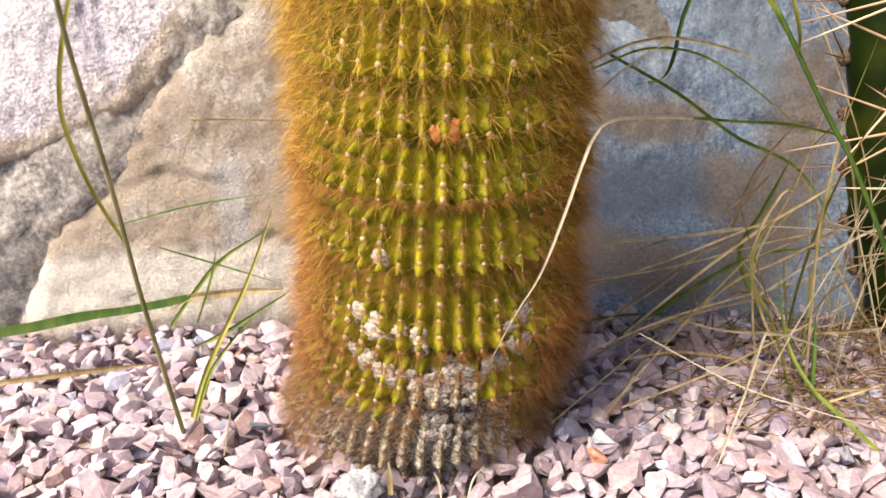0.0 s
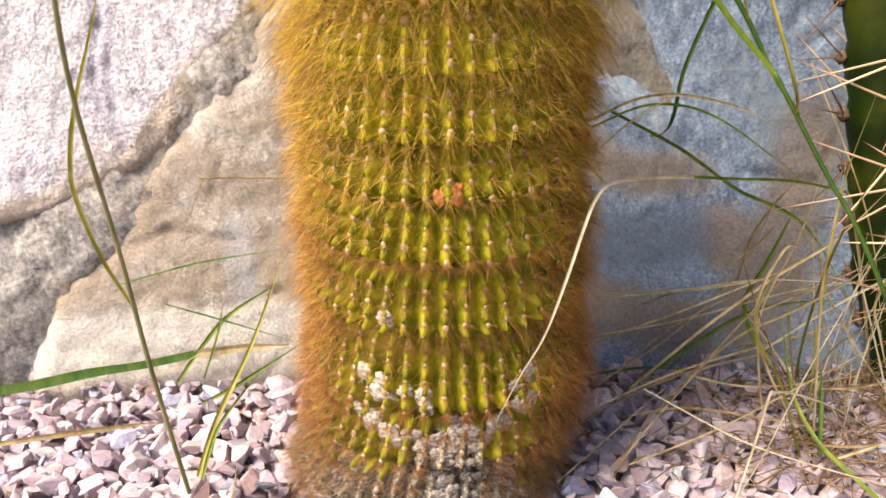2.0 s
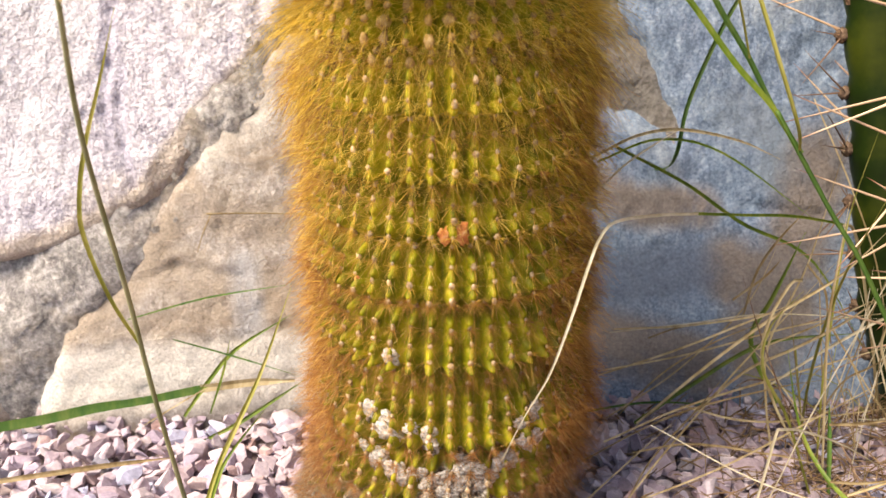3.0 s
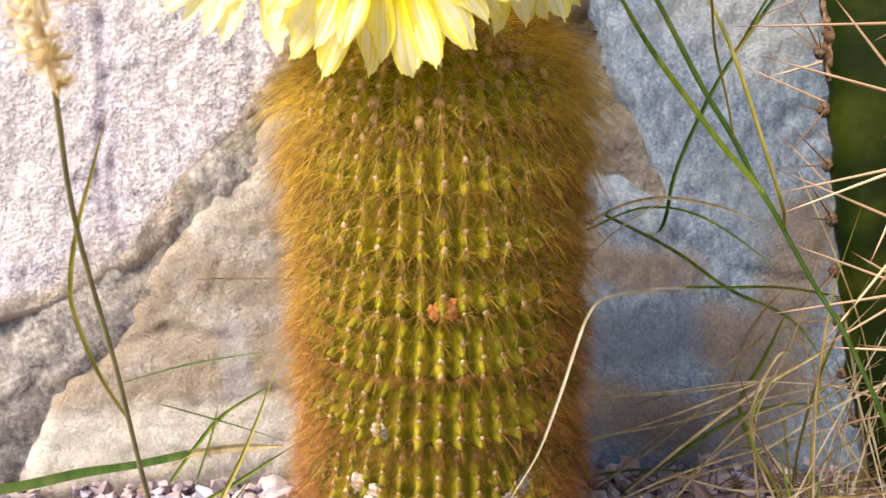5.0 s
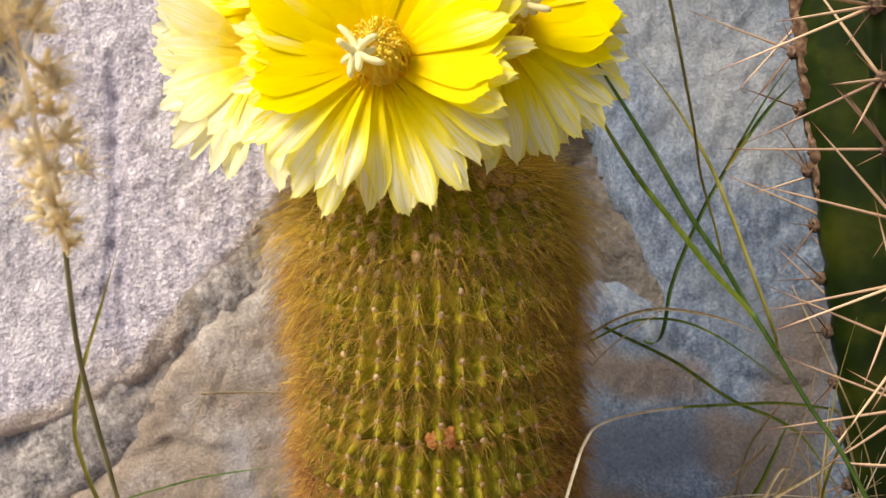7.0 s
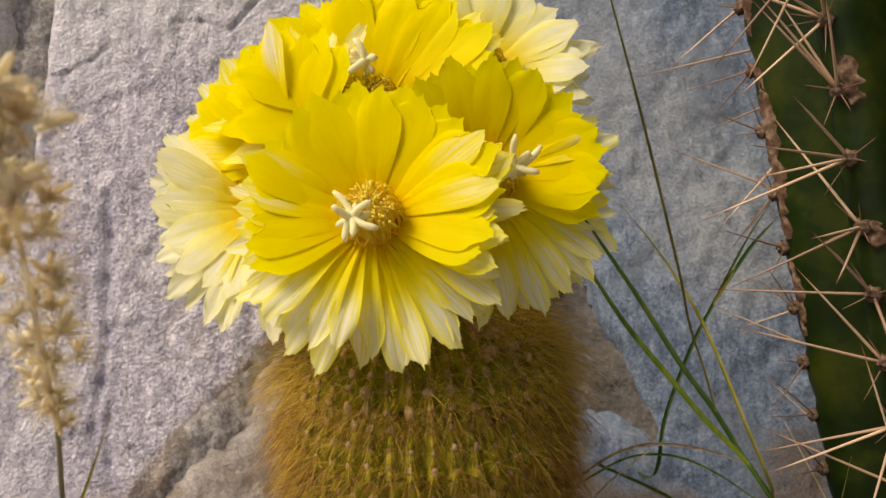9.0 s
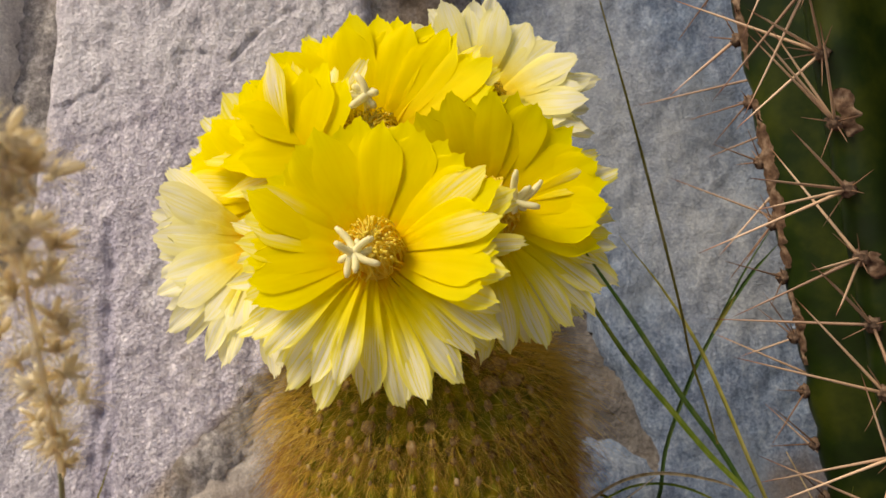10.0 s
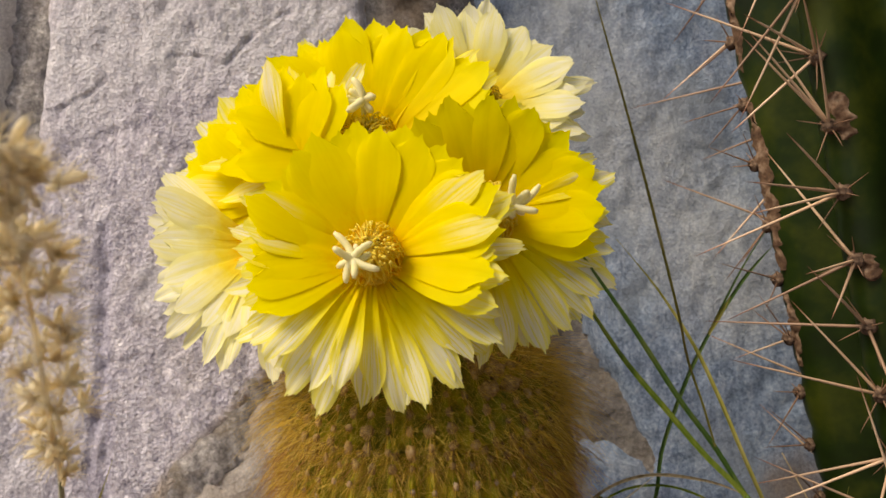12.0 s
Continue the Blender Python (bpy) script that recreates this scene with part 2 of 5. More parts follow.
def petal_material(name, base, mid, tip, streak):
    m, nt, b = shader(name, 0.6, 0.12)
    uv = nt.nodes.new("ShaderNodeUVMap")
    s = nt.nodes.new("ShaderNodeSeparateXYZ")
    nt.links.new(uv.outputs[0], s.inputs[0])
    g = fractal(nt, 160, 4, 0.6)
    along = add(nt, "ShaderNodeMath", [(0, s.outputs[1])])
    along.operation = "ADD"
    wob = add(nt, "ShaderNodeMath", [(0, g)])
    wob.operation = "MULTIPLY_ADD"
    wob.inputs[1].default_value = 0.5
    wob.inputs[2].default_value = -0.25
    nt.links.new(wob.outputs[0], along.inputs[1])
    col = ramp(nt, along.outputs[0], [(0.0, (0.93, 0.56, 0.03)), (0.10, (0.94, 0.68, 0.012)), (0.26, base), (0.55, mid), (0.92, tip)])
    # pale streaks down the outer half
    mid_line = ramp(nt, s.outputs[0], [(0.04, (0, 0, 0)), (0.25, (1, 1, 1)), (0.75, (1, 1, 1)), (0.96, (0, 0, 0))], True)
    out_half = ramp(nt, s.outputs[1], [(0.42, (0, 0, 0)), (0.74, (1, 1, 1)), (0.88, (0.9, 0.9, 0.9)), (1.0, (0.25, 0.25, 0.25))], True)
    f = blend(nt, 1.0, mid_line, out_half, "MULTIPLY")
    info = nt.nodes.new("ShaderNodeObjectInfo")
    shift = add(nt, "ShaderNodeVectorMath", [(0, info.outputs["Random"])])
    shift.operation = "MULTIPLY"
    shift.inputs[1].default_value = (40.0, 25.0, 0.0)
    mp = add(nt, "ShaderNodeMapping", [("Vector", uv.outputs[0]), ("Location", shift.outputs[0])], Scale=(7.0, 1.1, 1.0))
    veins = add(nt, "ShaderNodeTexNoise", [("Vector", mp.outputs[0])], Scale=1.6, Detail=4.0, Roughness=0.6).outputs[0]
    streaks = ramp(nt, veins, [(0.40, (0, 0, 0)), (0.56, (streak, streak, streak))], True)
    col = blend(nt, blend(nt, 1.0, f, streaks, "MULTIPLY"), col, (0.96, 0.96, 0.80))
    col = blend(nt, 0.5, col, ramp(nt, veins, [(0.3, (0.95, 0.92, 0.8)), (0.6, (1, 1, 1))]), "MULTIPLY")
    col = blend(nt, 0.4, col, ramp(nt, info.outputs["Random"], [(0, (0.97, 0.95, 0.9)), (1, (1.03, 1.03, 1.04))]), "MULTIPLY")
    nt.links.new(col, b.inputs["Base Color"])
    relief(nt, b, veins, 0.25, 0.0005)
    thin(nt, b, col, 0.48)
    return m


PETAL_IN = petal_material("inner_petal", (0.95, 0.79, 0.0), (0.96, 0.84, 0.0), (0.96, 0.87, 0.004), 0.0)
PETAL_MID = petal_material("middle_petal", (0.95, 0.80, 0.0), (0.96, 0.86, 0.008), (0.96, 0.89, 0.07), 0.4)
PETAL_OUT = petal_material("outer_petal", (0.95, 0.81, 0.0), (0.96, 0.88, 0.05), (0.96, 0.91, 0.20), 0.95)
PETAL_PALE = petal_material("pale_petal", (0.94, 0.82, 0.06), (0.95, 0.92, 0.40), (0.95, 0.93, 0.52), 0.9)
SKIN, SPINE, SPINE_BROWN = skin_material(), spine_material(), spine_brown()
THROAT = plain("golden_throat", [(0.97, 0.70, 0.06), (0.97, 0.76, 0.08), (0.98, 0.82, 0.10)], 400, 0.6, 0.2, 0.2, None, "", 0.4)
WOOL = plain("areole_wool", [(0.28, 0.17, 0.09), (0.48, 0.35, 0.21), (0.70, 0.60, 0.46)], 700, 0.95, 0.1, 0.6, None, "island")
WOOL_TAN = plain("crown_wool", [(0.22, 0.13, 0.05), (0.40, 0.26, 0.11), (0.56, 0.42, 0.22)], 500, 0.95, 0.1, 0.8, None, "island")
CORK = plain("cork_scab", [(0.08, 0.06, 0.045), (0.42, 0.375, 0.32), (0.74, 0.70, 0.64)], 480, 0.95, 0.1, 1.0, (1, 1, 1.6))
RUST = plain("rust_scab", [(0.36, 0.10, 0.03), (0.62, 0.22, 0.07), (0.66, 0.38, 0.20)], 500, 0.8, 0.2, 0.8)
STAMEN = plain("stamen_filament", [(0.98, 0.74, 0.06), (0.98, 0.84, 0.12), (0.98, 0.90, 0.20)], 300, 0.5, 0.3, 0, None, "", 0.6)
ANTHER = plain("anther", [(0.96, 0.78, 0.06), (0.97, 0.88, 0.24)], 500, 0.8, 0.2, 0.3, None, "", 0.5)
STIGMA = plain("stigma", [(0.92, 0.86, 0.42), (0.95, 0.91, 0.58)], 500, 0.6, 0.2, 0.2, None, "", 0.35)
TUBE = plain("woolly_flower_tube", [(0.20, 0.12, 0.05), (0.38, 0.25, 0.11)], 300, 0.9, 0.1, 1.0)
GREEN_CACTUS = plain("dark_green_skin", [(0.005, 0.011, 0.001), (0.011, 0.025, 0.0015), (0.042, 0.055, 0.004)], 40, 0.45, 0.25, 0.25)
BROWN_BARK = plain("brown_bark", [(0.05, 0.03, 0.02), (0.15, 0.09, 0.055), (0.34, 0.24, 0.16)], 240, 0.95, 0.1, 1.0)
AREOLE_DARK = plain("dark_areole", [(0.05, 0.035, 0.025), (0.14, 0.09, 0.06), (0.26, 0.18, 0.12)], 500, 0.95, 0.1, 1.0)


def long_spine_material():
    m, nt, b = shader("long_spine", 0.5, 0.35)
    tc = nt.nodes.new("ShaderNodeTexCoord")
    s = nt.nodes.new("ShaderNodeSeparateXYZ")
    nt.links.new(tc.outputs["Generated"], s.inputs[0])
    col = ramp(nt, s.outputs[2], [(0, (0.13, 0.075, 0.045)), (0.12, (0.52, 0.36, 0.23)), (0.75, (0.62, 0.46, 0.32)), (0.9, (0.36, 0.18, 0.11)), (1, (0.06, 0.02, 0.015))])
    info = nt.nodes.new("ShaderNodeObjectInfo")
    col = blend(nt, 1.0, col, ramp(nt, info.outputs["Random"], [(0, (0.45, 0.38, 0.36)), (0.5, (1, 0.95, 0.9)), (1, (1.4, 1.4, 1.35))]), "MULTIPLY")
    nt.links.new(col, b.inputs["Base Color"])
    return m


LONG_SPINE = long_spine_material()
DARK_SPINE = plain("dark_spine", [(0.10, 0.05, 0.03), (0.26, 0.15, 0.09), (0.36, 0.23, 0.15)], 150, 0.5, 0.3, 0, None, "object")
STEM = plain("olive_stem", [(0.12, 0.13, 0.05), (0.20, 0.20, 0.08), (0.31, 0.29, 0.14)], 120, 0.5, 0.4, 0.2, (1, 1, 0.25))
STRAW_DULL = plain("dull_straw", [(0.16, 0.11, 0.05), (0.32, 0.235, 0.12), (0.46, 0.37, 0.22)], 170, 0.7, 0.2, 0.3, (1, 1, 0.3), "object", 0.2)
GRASS = plain("green_grass", [(0.07, 0.13, 0.014), (0.16, 0.25, 0.025), (0.32, 0.36, 0.06)], 130, 0.5, 0.4, 0.2, (1, 1, 0.25), "object", 0.25)
GRASS_DEEP = plain("deep_green_grass", [(0.055, 0.15, 0.03), (0.11, 0.24, 0.045), (0.23, 0.33, 0.08)], 130, 0.5, 0.4, 0.2, (1, 1, 0.25), "object", 0.4)
GRASS_YELLOW = plain("yellow_green_grass", [(0.22, 0.23, 0.04), (0.38, 0.37, 0.075), (0.54, 0.50, 0.18)], 150, 0.5, 0.4, 0.2, (1, 1, 0.3), "object", 0.45)
STRAW = plain("dry_straw", [(0.30, 0.22, 0.10), (0.52, 0.42, 0.24), (0.68, 0.58, 0.38)], 170, 0.6, 0.3, 0.3, (1, 1, 0.3), "object", 0.2)
STRAW_PALE = plain("bleached_straw", [(0.44, 0.37, 0.22), (0.62, 0.55, 0.38), (0.76, 0.70, 0.55)], 170, 0.6, 0.3, 0.3, (1, 1, 0.3), "", 0.2)
FLUFF = plain("seed_fluff", [(0.90, 0.76, 0.46), (0.96, 0.88, 0.66), (0.98, 0.95, 0.82)], 130, 0.8, 0.2, 0.0, None, "", 0.6)


# ---- building helpers ----
INV = {}
rnd = random.Random(7)
rng = np.random.default_rng(11)


def data_mesh(name, verts, faces, mat, smooth=True, uvs=None):
    me = bpy.data.meshes.new(name)
    me.from_pydata(verts if isinstance(verts, list) else verts.tolist(), [], faces if isinstance(faces, list) else faces.tolist())
    me.materials.append(mat)
    if smooth:
        me.polygons.foreach_set("use_smooth", [True] * len(me.polygons))
    if uvs is not None:
        layer = me.uv_layers.new(name="UVMap")
        idx = np.zeros(len(me.loops), int)
        me.loops.foreach_get("vertex_index", idx)
        layer.data.foreach_set("uv", np.asarray(uvs, float)[idx].ravel())
    me.update()
    return me


def part(name, me, parent=None, m=None, label=""):
    """Links a mesh (or nothing, for an Empty) at the world pose m, under a parent if one is given."""
    ob = new(name, me)
    m = Matrix() if m is None else m
    if parent is not None:
        ob.parent = parent
        ob.matrix_parent_inverse = INV[parent.name]
    ob.matrix_basis = m
    INV[ob.name] = m.inverted()
    if label:
        tagged(ob, label)
    return ob


def thing(name, at, label, category, group="", kind=""):
    return tagged(part(name, None, None, Matrix.Translation(at)), label, category, group, kind)


def glide(pts, n):
    """A smooth line through a few points (Catmull-Rom), n points long."""
    p = np.array(pts, float)
    p = np.vstack([2 * p[0] - p[1], p, 2 * p[-1] - p[-2]])
    out = []
    for t in np.linspace(0, len(p) - 3 - 1e-6, n):
        i, f = int(t), t - int(t)
        a, b, c, d = p[i:i + 4]
        out.append(0.5 * (2 * b + (c - a) * f + (2 * a - 5 * b + 4 * c - d) * f * f + (3 * b - a - 3 * c + d) * f ** 3))
    return np.array(out)


def tube(pts, radii, sides=6, closed=True):
    """Vertices and faces of a round rod along a line."""
    pts = np.asarray(pts, float)
    n = len(pts)
    tang = np.gradient(pts, axis=0)
    tang /= np.linalg.norm(tang, axis=1)[:, None] + 1e-12
    ref = np.array([0.31, -0.2, 0.93]) if abs(tang[0] @ [0.31, -0.2, 0.93]) < 0.9 else np.array([1.0, 0.1, 0.0])
    a = np.cross(tang, ref)
    a /= np.linalg.norm(a, axis=1)[:, None]
    b = np.cross(tang, a)
    ang = np.arange(sides) / sides * 2 * np.pi
    r = np.broadcast_to(radii, n)[:, None, None]
    v = (pts[:, None] + r * (np.cos(ang)[None, :, None] * a[:, None] + np.sin(ang)[None, :, None] * b[:, None])).reshape(-1, 3)
    f = [(i * sides + j, i * sides + (j + 1) % sides, (i + 1) * sides + (j + 1) % sides, (i + 1) * sides + j) for i in range(n - 1) for j in range(sides)]
    if closed:
        f += [tuple(range(sides))[::-1], tuple((n - 1) * sides + j for j in range(sides))]
    return v, f


def joined(pieces):
    """Several (vertices, faces) as one."""
    vs, fs, k = [], [], 0
    for v, f in pieces:
        vs.append(np.asarray(v, float))
        fs += [tuple(i + k for i in q) for q in f]
        k += len(v)
    return np.vstack(vs), fs


def ball(rings=4, sides=7):
    v, f = [(0, 0, 1)], []
    for i in range(1, rings):
        e = math.pi * i / rings
        v += [(math.sin(e) * math.cos(2 * math.pi * j / sides), math.sin(e) * math.sin(2 * math.pi * j / sides), math.cos(e)) for j in range(sides)]
    v.append((0, 0, -1))
    for j in range(sides):
        k = (j + 1) % sides
        f.append((0, 1 + j, 1 + k))
        for i in range(rings - 2):
            a = 1 + i * sides
            f.append((a + j, a + sides + j, a + sides + k, a + k))
        a = 1 + (rings - 2) * sides
        f.append((a + j, len(v) - 1, a + k))
    return np.array(v, float), f


def rough(p, scale, octaves=4, h=0.9):
    return noise.fractal(Vector((p[0] * scale, p[1] * scale, p[2] * scale)), h, 2.1, octaves)


def step(a, b, x):
    t = np.clip((x - a) / (b - a), 0, 1)
    return t * t * (3 - 2 * t)


# ---- stone wall ----
def wall_y(x, z):
    z0 = np.maximum(z, 0)
    left = 0.355 + 0.25 * z0 + 0.10 * (np.clip(x, -0.3, 0.1) + 0.15)
    right = 0.372 + 0.055 * (1 - np.exp(-z0 / 0.05)) + 0.21 * z0
    return left + (right - left) * step(-0.01, 0.06, x)


def inside(poly, x, z):
    """How far points lie inside a polygon (minus: outside)."""
    p = np.array(poly, float)
    best = np.full(x.shape, 9.0)
    odd = np.zeros(x.shape, bool)
    for (ax, az_), (bx, bz) in zip(p, np.roll(p, -1, 0)):
        dx, dz = bx - ax, bz - az_
        t = np.clip(((x - ax) * dx + (z - az_) * dz) / (dx * dx + dz * dz), 0, 1)
        best = np.minimum(best, np.hypot(x - ax - t * dx, z - az_ - t * dz))
        hit = ((az_ > z) != (bz > z)) & (x < dx * (z - az_) / (dz if dz else 1e-9) + ax)
        odd ^= hit
    return np.where(odd, best, -best)


def wall_stone(poly, mat, wall, proud=0.012, lump=0.004, grain=0.0012, res=0.004, seed=0.0, cracks=(), edge=0.007, layer=1.0, terrace=True, patches=(), ragged=0.0045):
    """One rough quarried stone of the wall: rounded arris, broken face, split lines; it runs back into the mortar."""
    p = np.array(poly, float)
    xs = np.arange(p[:, 0].min() - 2 * res, p[:, 0].max() + 3 * res, res)
    zs = np.arange(p[:, 1].min() - 2 * res, p[:, 1].max() + 3 * res, res)
    gx, gz = np.meshgrid(xs, zs)
    wob = np.array([[noise.fractal(Vector((x * 45 + seed, z * 45, seed)), 0.7, 2.1, 3) for x in xs] for z in zs])
    d = inside(poly, gx, gz) + ragged * wob
    rise = np.where(d > 0, 1 - np.exp(-np.maximum(d, 0) / edge), d / edge)
    y = wall_y(gx, gz) - proud * np.clip(rise, -1.6, 1)
    for i in range(gx.shape[0]):
        for j in range(gx.shape[1]):
            q = (gx[i, j] + seed, seed * 0.7, gz[i, j] * layer)
            h = rough(q, 15, 5, 0.75)
            if terrace:
                h = (math.floor(3.2 * h) + min(1.0, (3.2 * h - math.floor(3.2 * h)) / 0.55)) / 3.2
            y[i, j] -= lump * h + grain * rough(q, 120, 3, 0.6) + 0.35 * grain * rough(q, 330, 2, 0.6)
    for line, depth, wide in cracks:
        for (ax, az_), (bx, bz) in zip(line, line[1:]):
            dx, dz = bx - ax, bz - az_
            t = np.clip(((gx - ax) * dx + (gz - az_) * dz) / (dx * dx + dz * dz), 0, 1)
            off = np.hypot(gx - ax - t * dx, gz - az_ - t * dz) + 0.0005 * np.abs(wob)
            y += depth * np.exp(-(off / wide) ** 2)
    keep = d > -1.6 * edge
    index = -np.ones(gx.shape, int)
    index[keep] = np.arange(keep.sum())
    v = np.stack([gx[keep], y[keep], gz[keep]], 1)
    q = np.stack([index[:-1, :-1], index[:-1, 1:], index[1:, 1:], index[1:, :-1]], -1).reshape(-1, 4)
    q = q[(q >= 0).all(1)]
    me = data_mesh("stone", v, q, mat)
    weather_and_shade(me, patches)
    return part("stone", me, wall)


def weather_and_shade(me, patches):
    """Weathering and painted shade as attributes: (kind, strength, half width, line of places) for each; half a patch
    away it has faded.
    """
    co = np.zeros(len(me.vertices) * 3)
    me.vertices.foreach_get("co", co)
    x, z = co[0::3], co[2::3]
    for kind in ("stain", "pale_area", "mark_and_shade"):
        value = np.zeros(len(x))
        for what, strength, wide, line in patches:
            if what == kind:
                for (ax, az_), (bx, bz) in zip(line, line[1:]):
                    dx, dz = bx - ax, bz - az_
                    t = np.clip(((x - ax) * dx + (z - az_) * dz) / (dx * dx + dz * dz), 0, 1)
                    off = np.hypot(x - ax - t * dx, z - az_ - t * dz)
                    value = np.maximum(value, strength * step(1.7 * wide, 0.2 * wide, off))
        me.attributes.new(kind, "FLOAT", "POINT").data.foreach_set("value", value)


def mortar_bed():
    xs, zs = np.arange(-0.80, 0.8501, 0.0045), np.arange(-0.04, 0.6401, 0.0045)
    gx, gz = np.meshgrid(xs, zs)
    y = wall_y(gx, gz) + 0.0002 + 0.010 * np.exp(-((gx - 0.075) / 0.035) ** 2 - ((gz - 0.19) / 0.06) ** 2)
    # the joint between the two big stones is pointed almost flush
    joint = [(-0.26, 0.040), (-0.225, 0.045), (-0.195, 0.070), (-0.165, 0.096), (-0.145, 0.111), (-0.134, 0.125), (-0.119, 0.150), (-0.087, 0.182), (-0.04, 0.222)]
    fill = np.zeros_like(y)
    for (ax, az_), (bx, bz) in zip(joint, joint[1:]):
        dx, dz = bx - ax, bz - az_
        t = np.clip(((gx - ax) * dx + (gz - az_) * dz) / (dx * dx + dz * dz), 0, 1)
        fill = np.maximum(fill, np.exp(-(np.hypot(gx - ax - t * dx, gz - az_ - t * dz) / 0.022) ** 4))
    y -= 0.0070 * fill
    for i in range(len(zs)):
        for j in range(len(xs)):
            y[i, j] -= 0.005 * rough((xs[j], 3.0, zs[i]), 22, 4) + 0.0030 * rough((xs[j], 5.0, zs[i]), 130, 3, 0.6)
    n, m = gx.shape
    v = np.stack([gx, y, gz], -1).reshape(-1, 3)
    back = np.stack([gx, np.full_like(y, 0.92), gz], -1).reshape(-1, 3)
    ids = np.arange(n * m).reshape(n, m)
    f = [tuple(q) for q in np.stack([ids[:-1, :-1], ids[:-1, 1:], ids[1:, 1:], ids[1:, :-1]], -1).reshape(-1, 4)]
    loop = list(ids[0, :]) + list(ids[1:, -1]) + list(ids[-1, -2::-1]) + list(ids[-2:0:-1, 0])
    k = n * m
    v = np.vstack([v, back[loop]])
    f += [(int(loop[i]), k + i, k + (i + 1) % len(loop), int(loop[(i + 1) % len(loop)])) for i in range(len(loop))]
    f.append(tuple(range(k, k + len(loop))))
    return v, [tuple(int(i) for i in q) for q in f]


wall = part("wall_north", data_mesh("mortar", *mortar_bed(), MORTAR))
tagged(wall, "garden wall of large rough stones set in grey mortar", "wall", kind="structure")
# the last patch colours the mortar darker along the recess beside the column
weather_and_shade(wall.data, [("stain", 1.2, 0.014, [(0.02, 0.36), (0.05, 0.27), (0.075, 0.22)]), ("stain", 1.0, 0.02, [(-0.01, 0.44), (-0.005, 0.30)]), ("mark_and_shade", 0.9, 0.03, [(0.045, 0.26), (0.075, 0.19), (0.105, 0.14)])])
wall_stone([(-0.030, 0.43), (-0.034, 0.385), (-0.026, 0.34), (-0.022, 0.28), (-0.036, 0.231), (-0.062, 0.208), (-0.086, 0.185), (-0.104, 0.167), (-0.1185, 0.1525), (-0.1335, 0.127), (-0.1445, 0.1135), (-0.158, 0.105),
            (-0.1725, 0.0995), (-0.186, 0.0912), (-0.201, 0.0860), (-0.216, 0.0815), (-0.262, 0.076), (-0.266, 0.11), (-0.257, 0.16), (-0.236, 0.22), (-0.217, 0.27), (-0.208, 0.33), (-0.206, 0.40), (-0.19, 0.44)],
           STONE_GREY, wall, 0.0085, 0.0024, 0.0010, 0.0015, 1.3,
           [([(-0.204, 0.334), (-0.194, 0.337), (-0.182, 0.3425), (-0.1735, 0.349)], 0.0013, 0.0012),
            ([(-0.138, 0.3627), (-0.123, 0.3623), (-0.108, 0.357), (-0.096, 0.371), (-0.0805, 0.383), (-0.071, 0.386)], 0.0014, 0.0012),
            ([(-0.120, 0.40), (-0.127, 0.375), (-0.132, 0.345)], 0.0008, 0.0012),
            ([(-0.1708, 0.2715), (-0.1696, 0.249), (-0.1714, 0.2263), (-0.170, 0.20), (-0.1725, 0.175), (-0.1755, 0.153), (-0.1726, 0.136)], 0.0016, 0.0028),
            ([(-0.166, 0.175), (-0.168, 0.158), (-0.167, 0.136), (-0.163, 0.116)], 0.0014, 0.0024),
            ([(-0.128, 0.30), (-0.135, 0.270), (-0.150, 0.235)], 0.0010, 0.004),
            ([(-0.205, 0.30), (-0.185, 0.315), (-0.16, 0.325)], 0.0006, 0.003)], 0.0032, 0.7, False,
           [("stain", 1.25, 0.0095, [(-0.236, 0.083), (-0.205, 0.0895), (-0.186, 0.097), (-0.165, 0.106), (-0.152, 0.116), (-0.138, 0.134), (-0.120, 0.153), (-0.096, 0.176), (-0.06, 0.212)]),
            ("stain", 0.7, 0.010, [(-0.190, 0.110), (-0.165, 0.118)]),
            ("mark_and_shade", 0.80, 0.006, [(-0.1708, 0.272), (-0.1714, 0.226), (-0.170, 0.20), (-0.1745, 0.16), (-0.1726, 0.136)]), ("mark_and_shade", 0.75, 0.004, [(-0.166, 0.175), (-0.167, 0.136), (-0.163, 0.118)]),
            # paler colour across the upper face, at the left and in the middle
            ("pale_area", 0.8, 0.045, [(-0.19, 0.36), (-0.12, 0.39), (-0.06, 0.37)]), ("pale_area", 0.7, 0.03, [(-0.21, 0.14), (-0.20, 0.20)]), ("pale_area", 0.6, 0.02, [(-0.14, 0.24), (-0.10, 0.26)])], 0.0016)
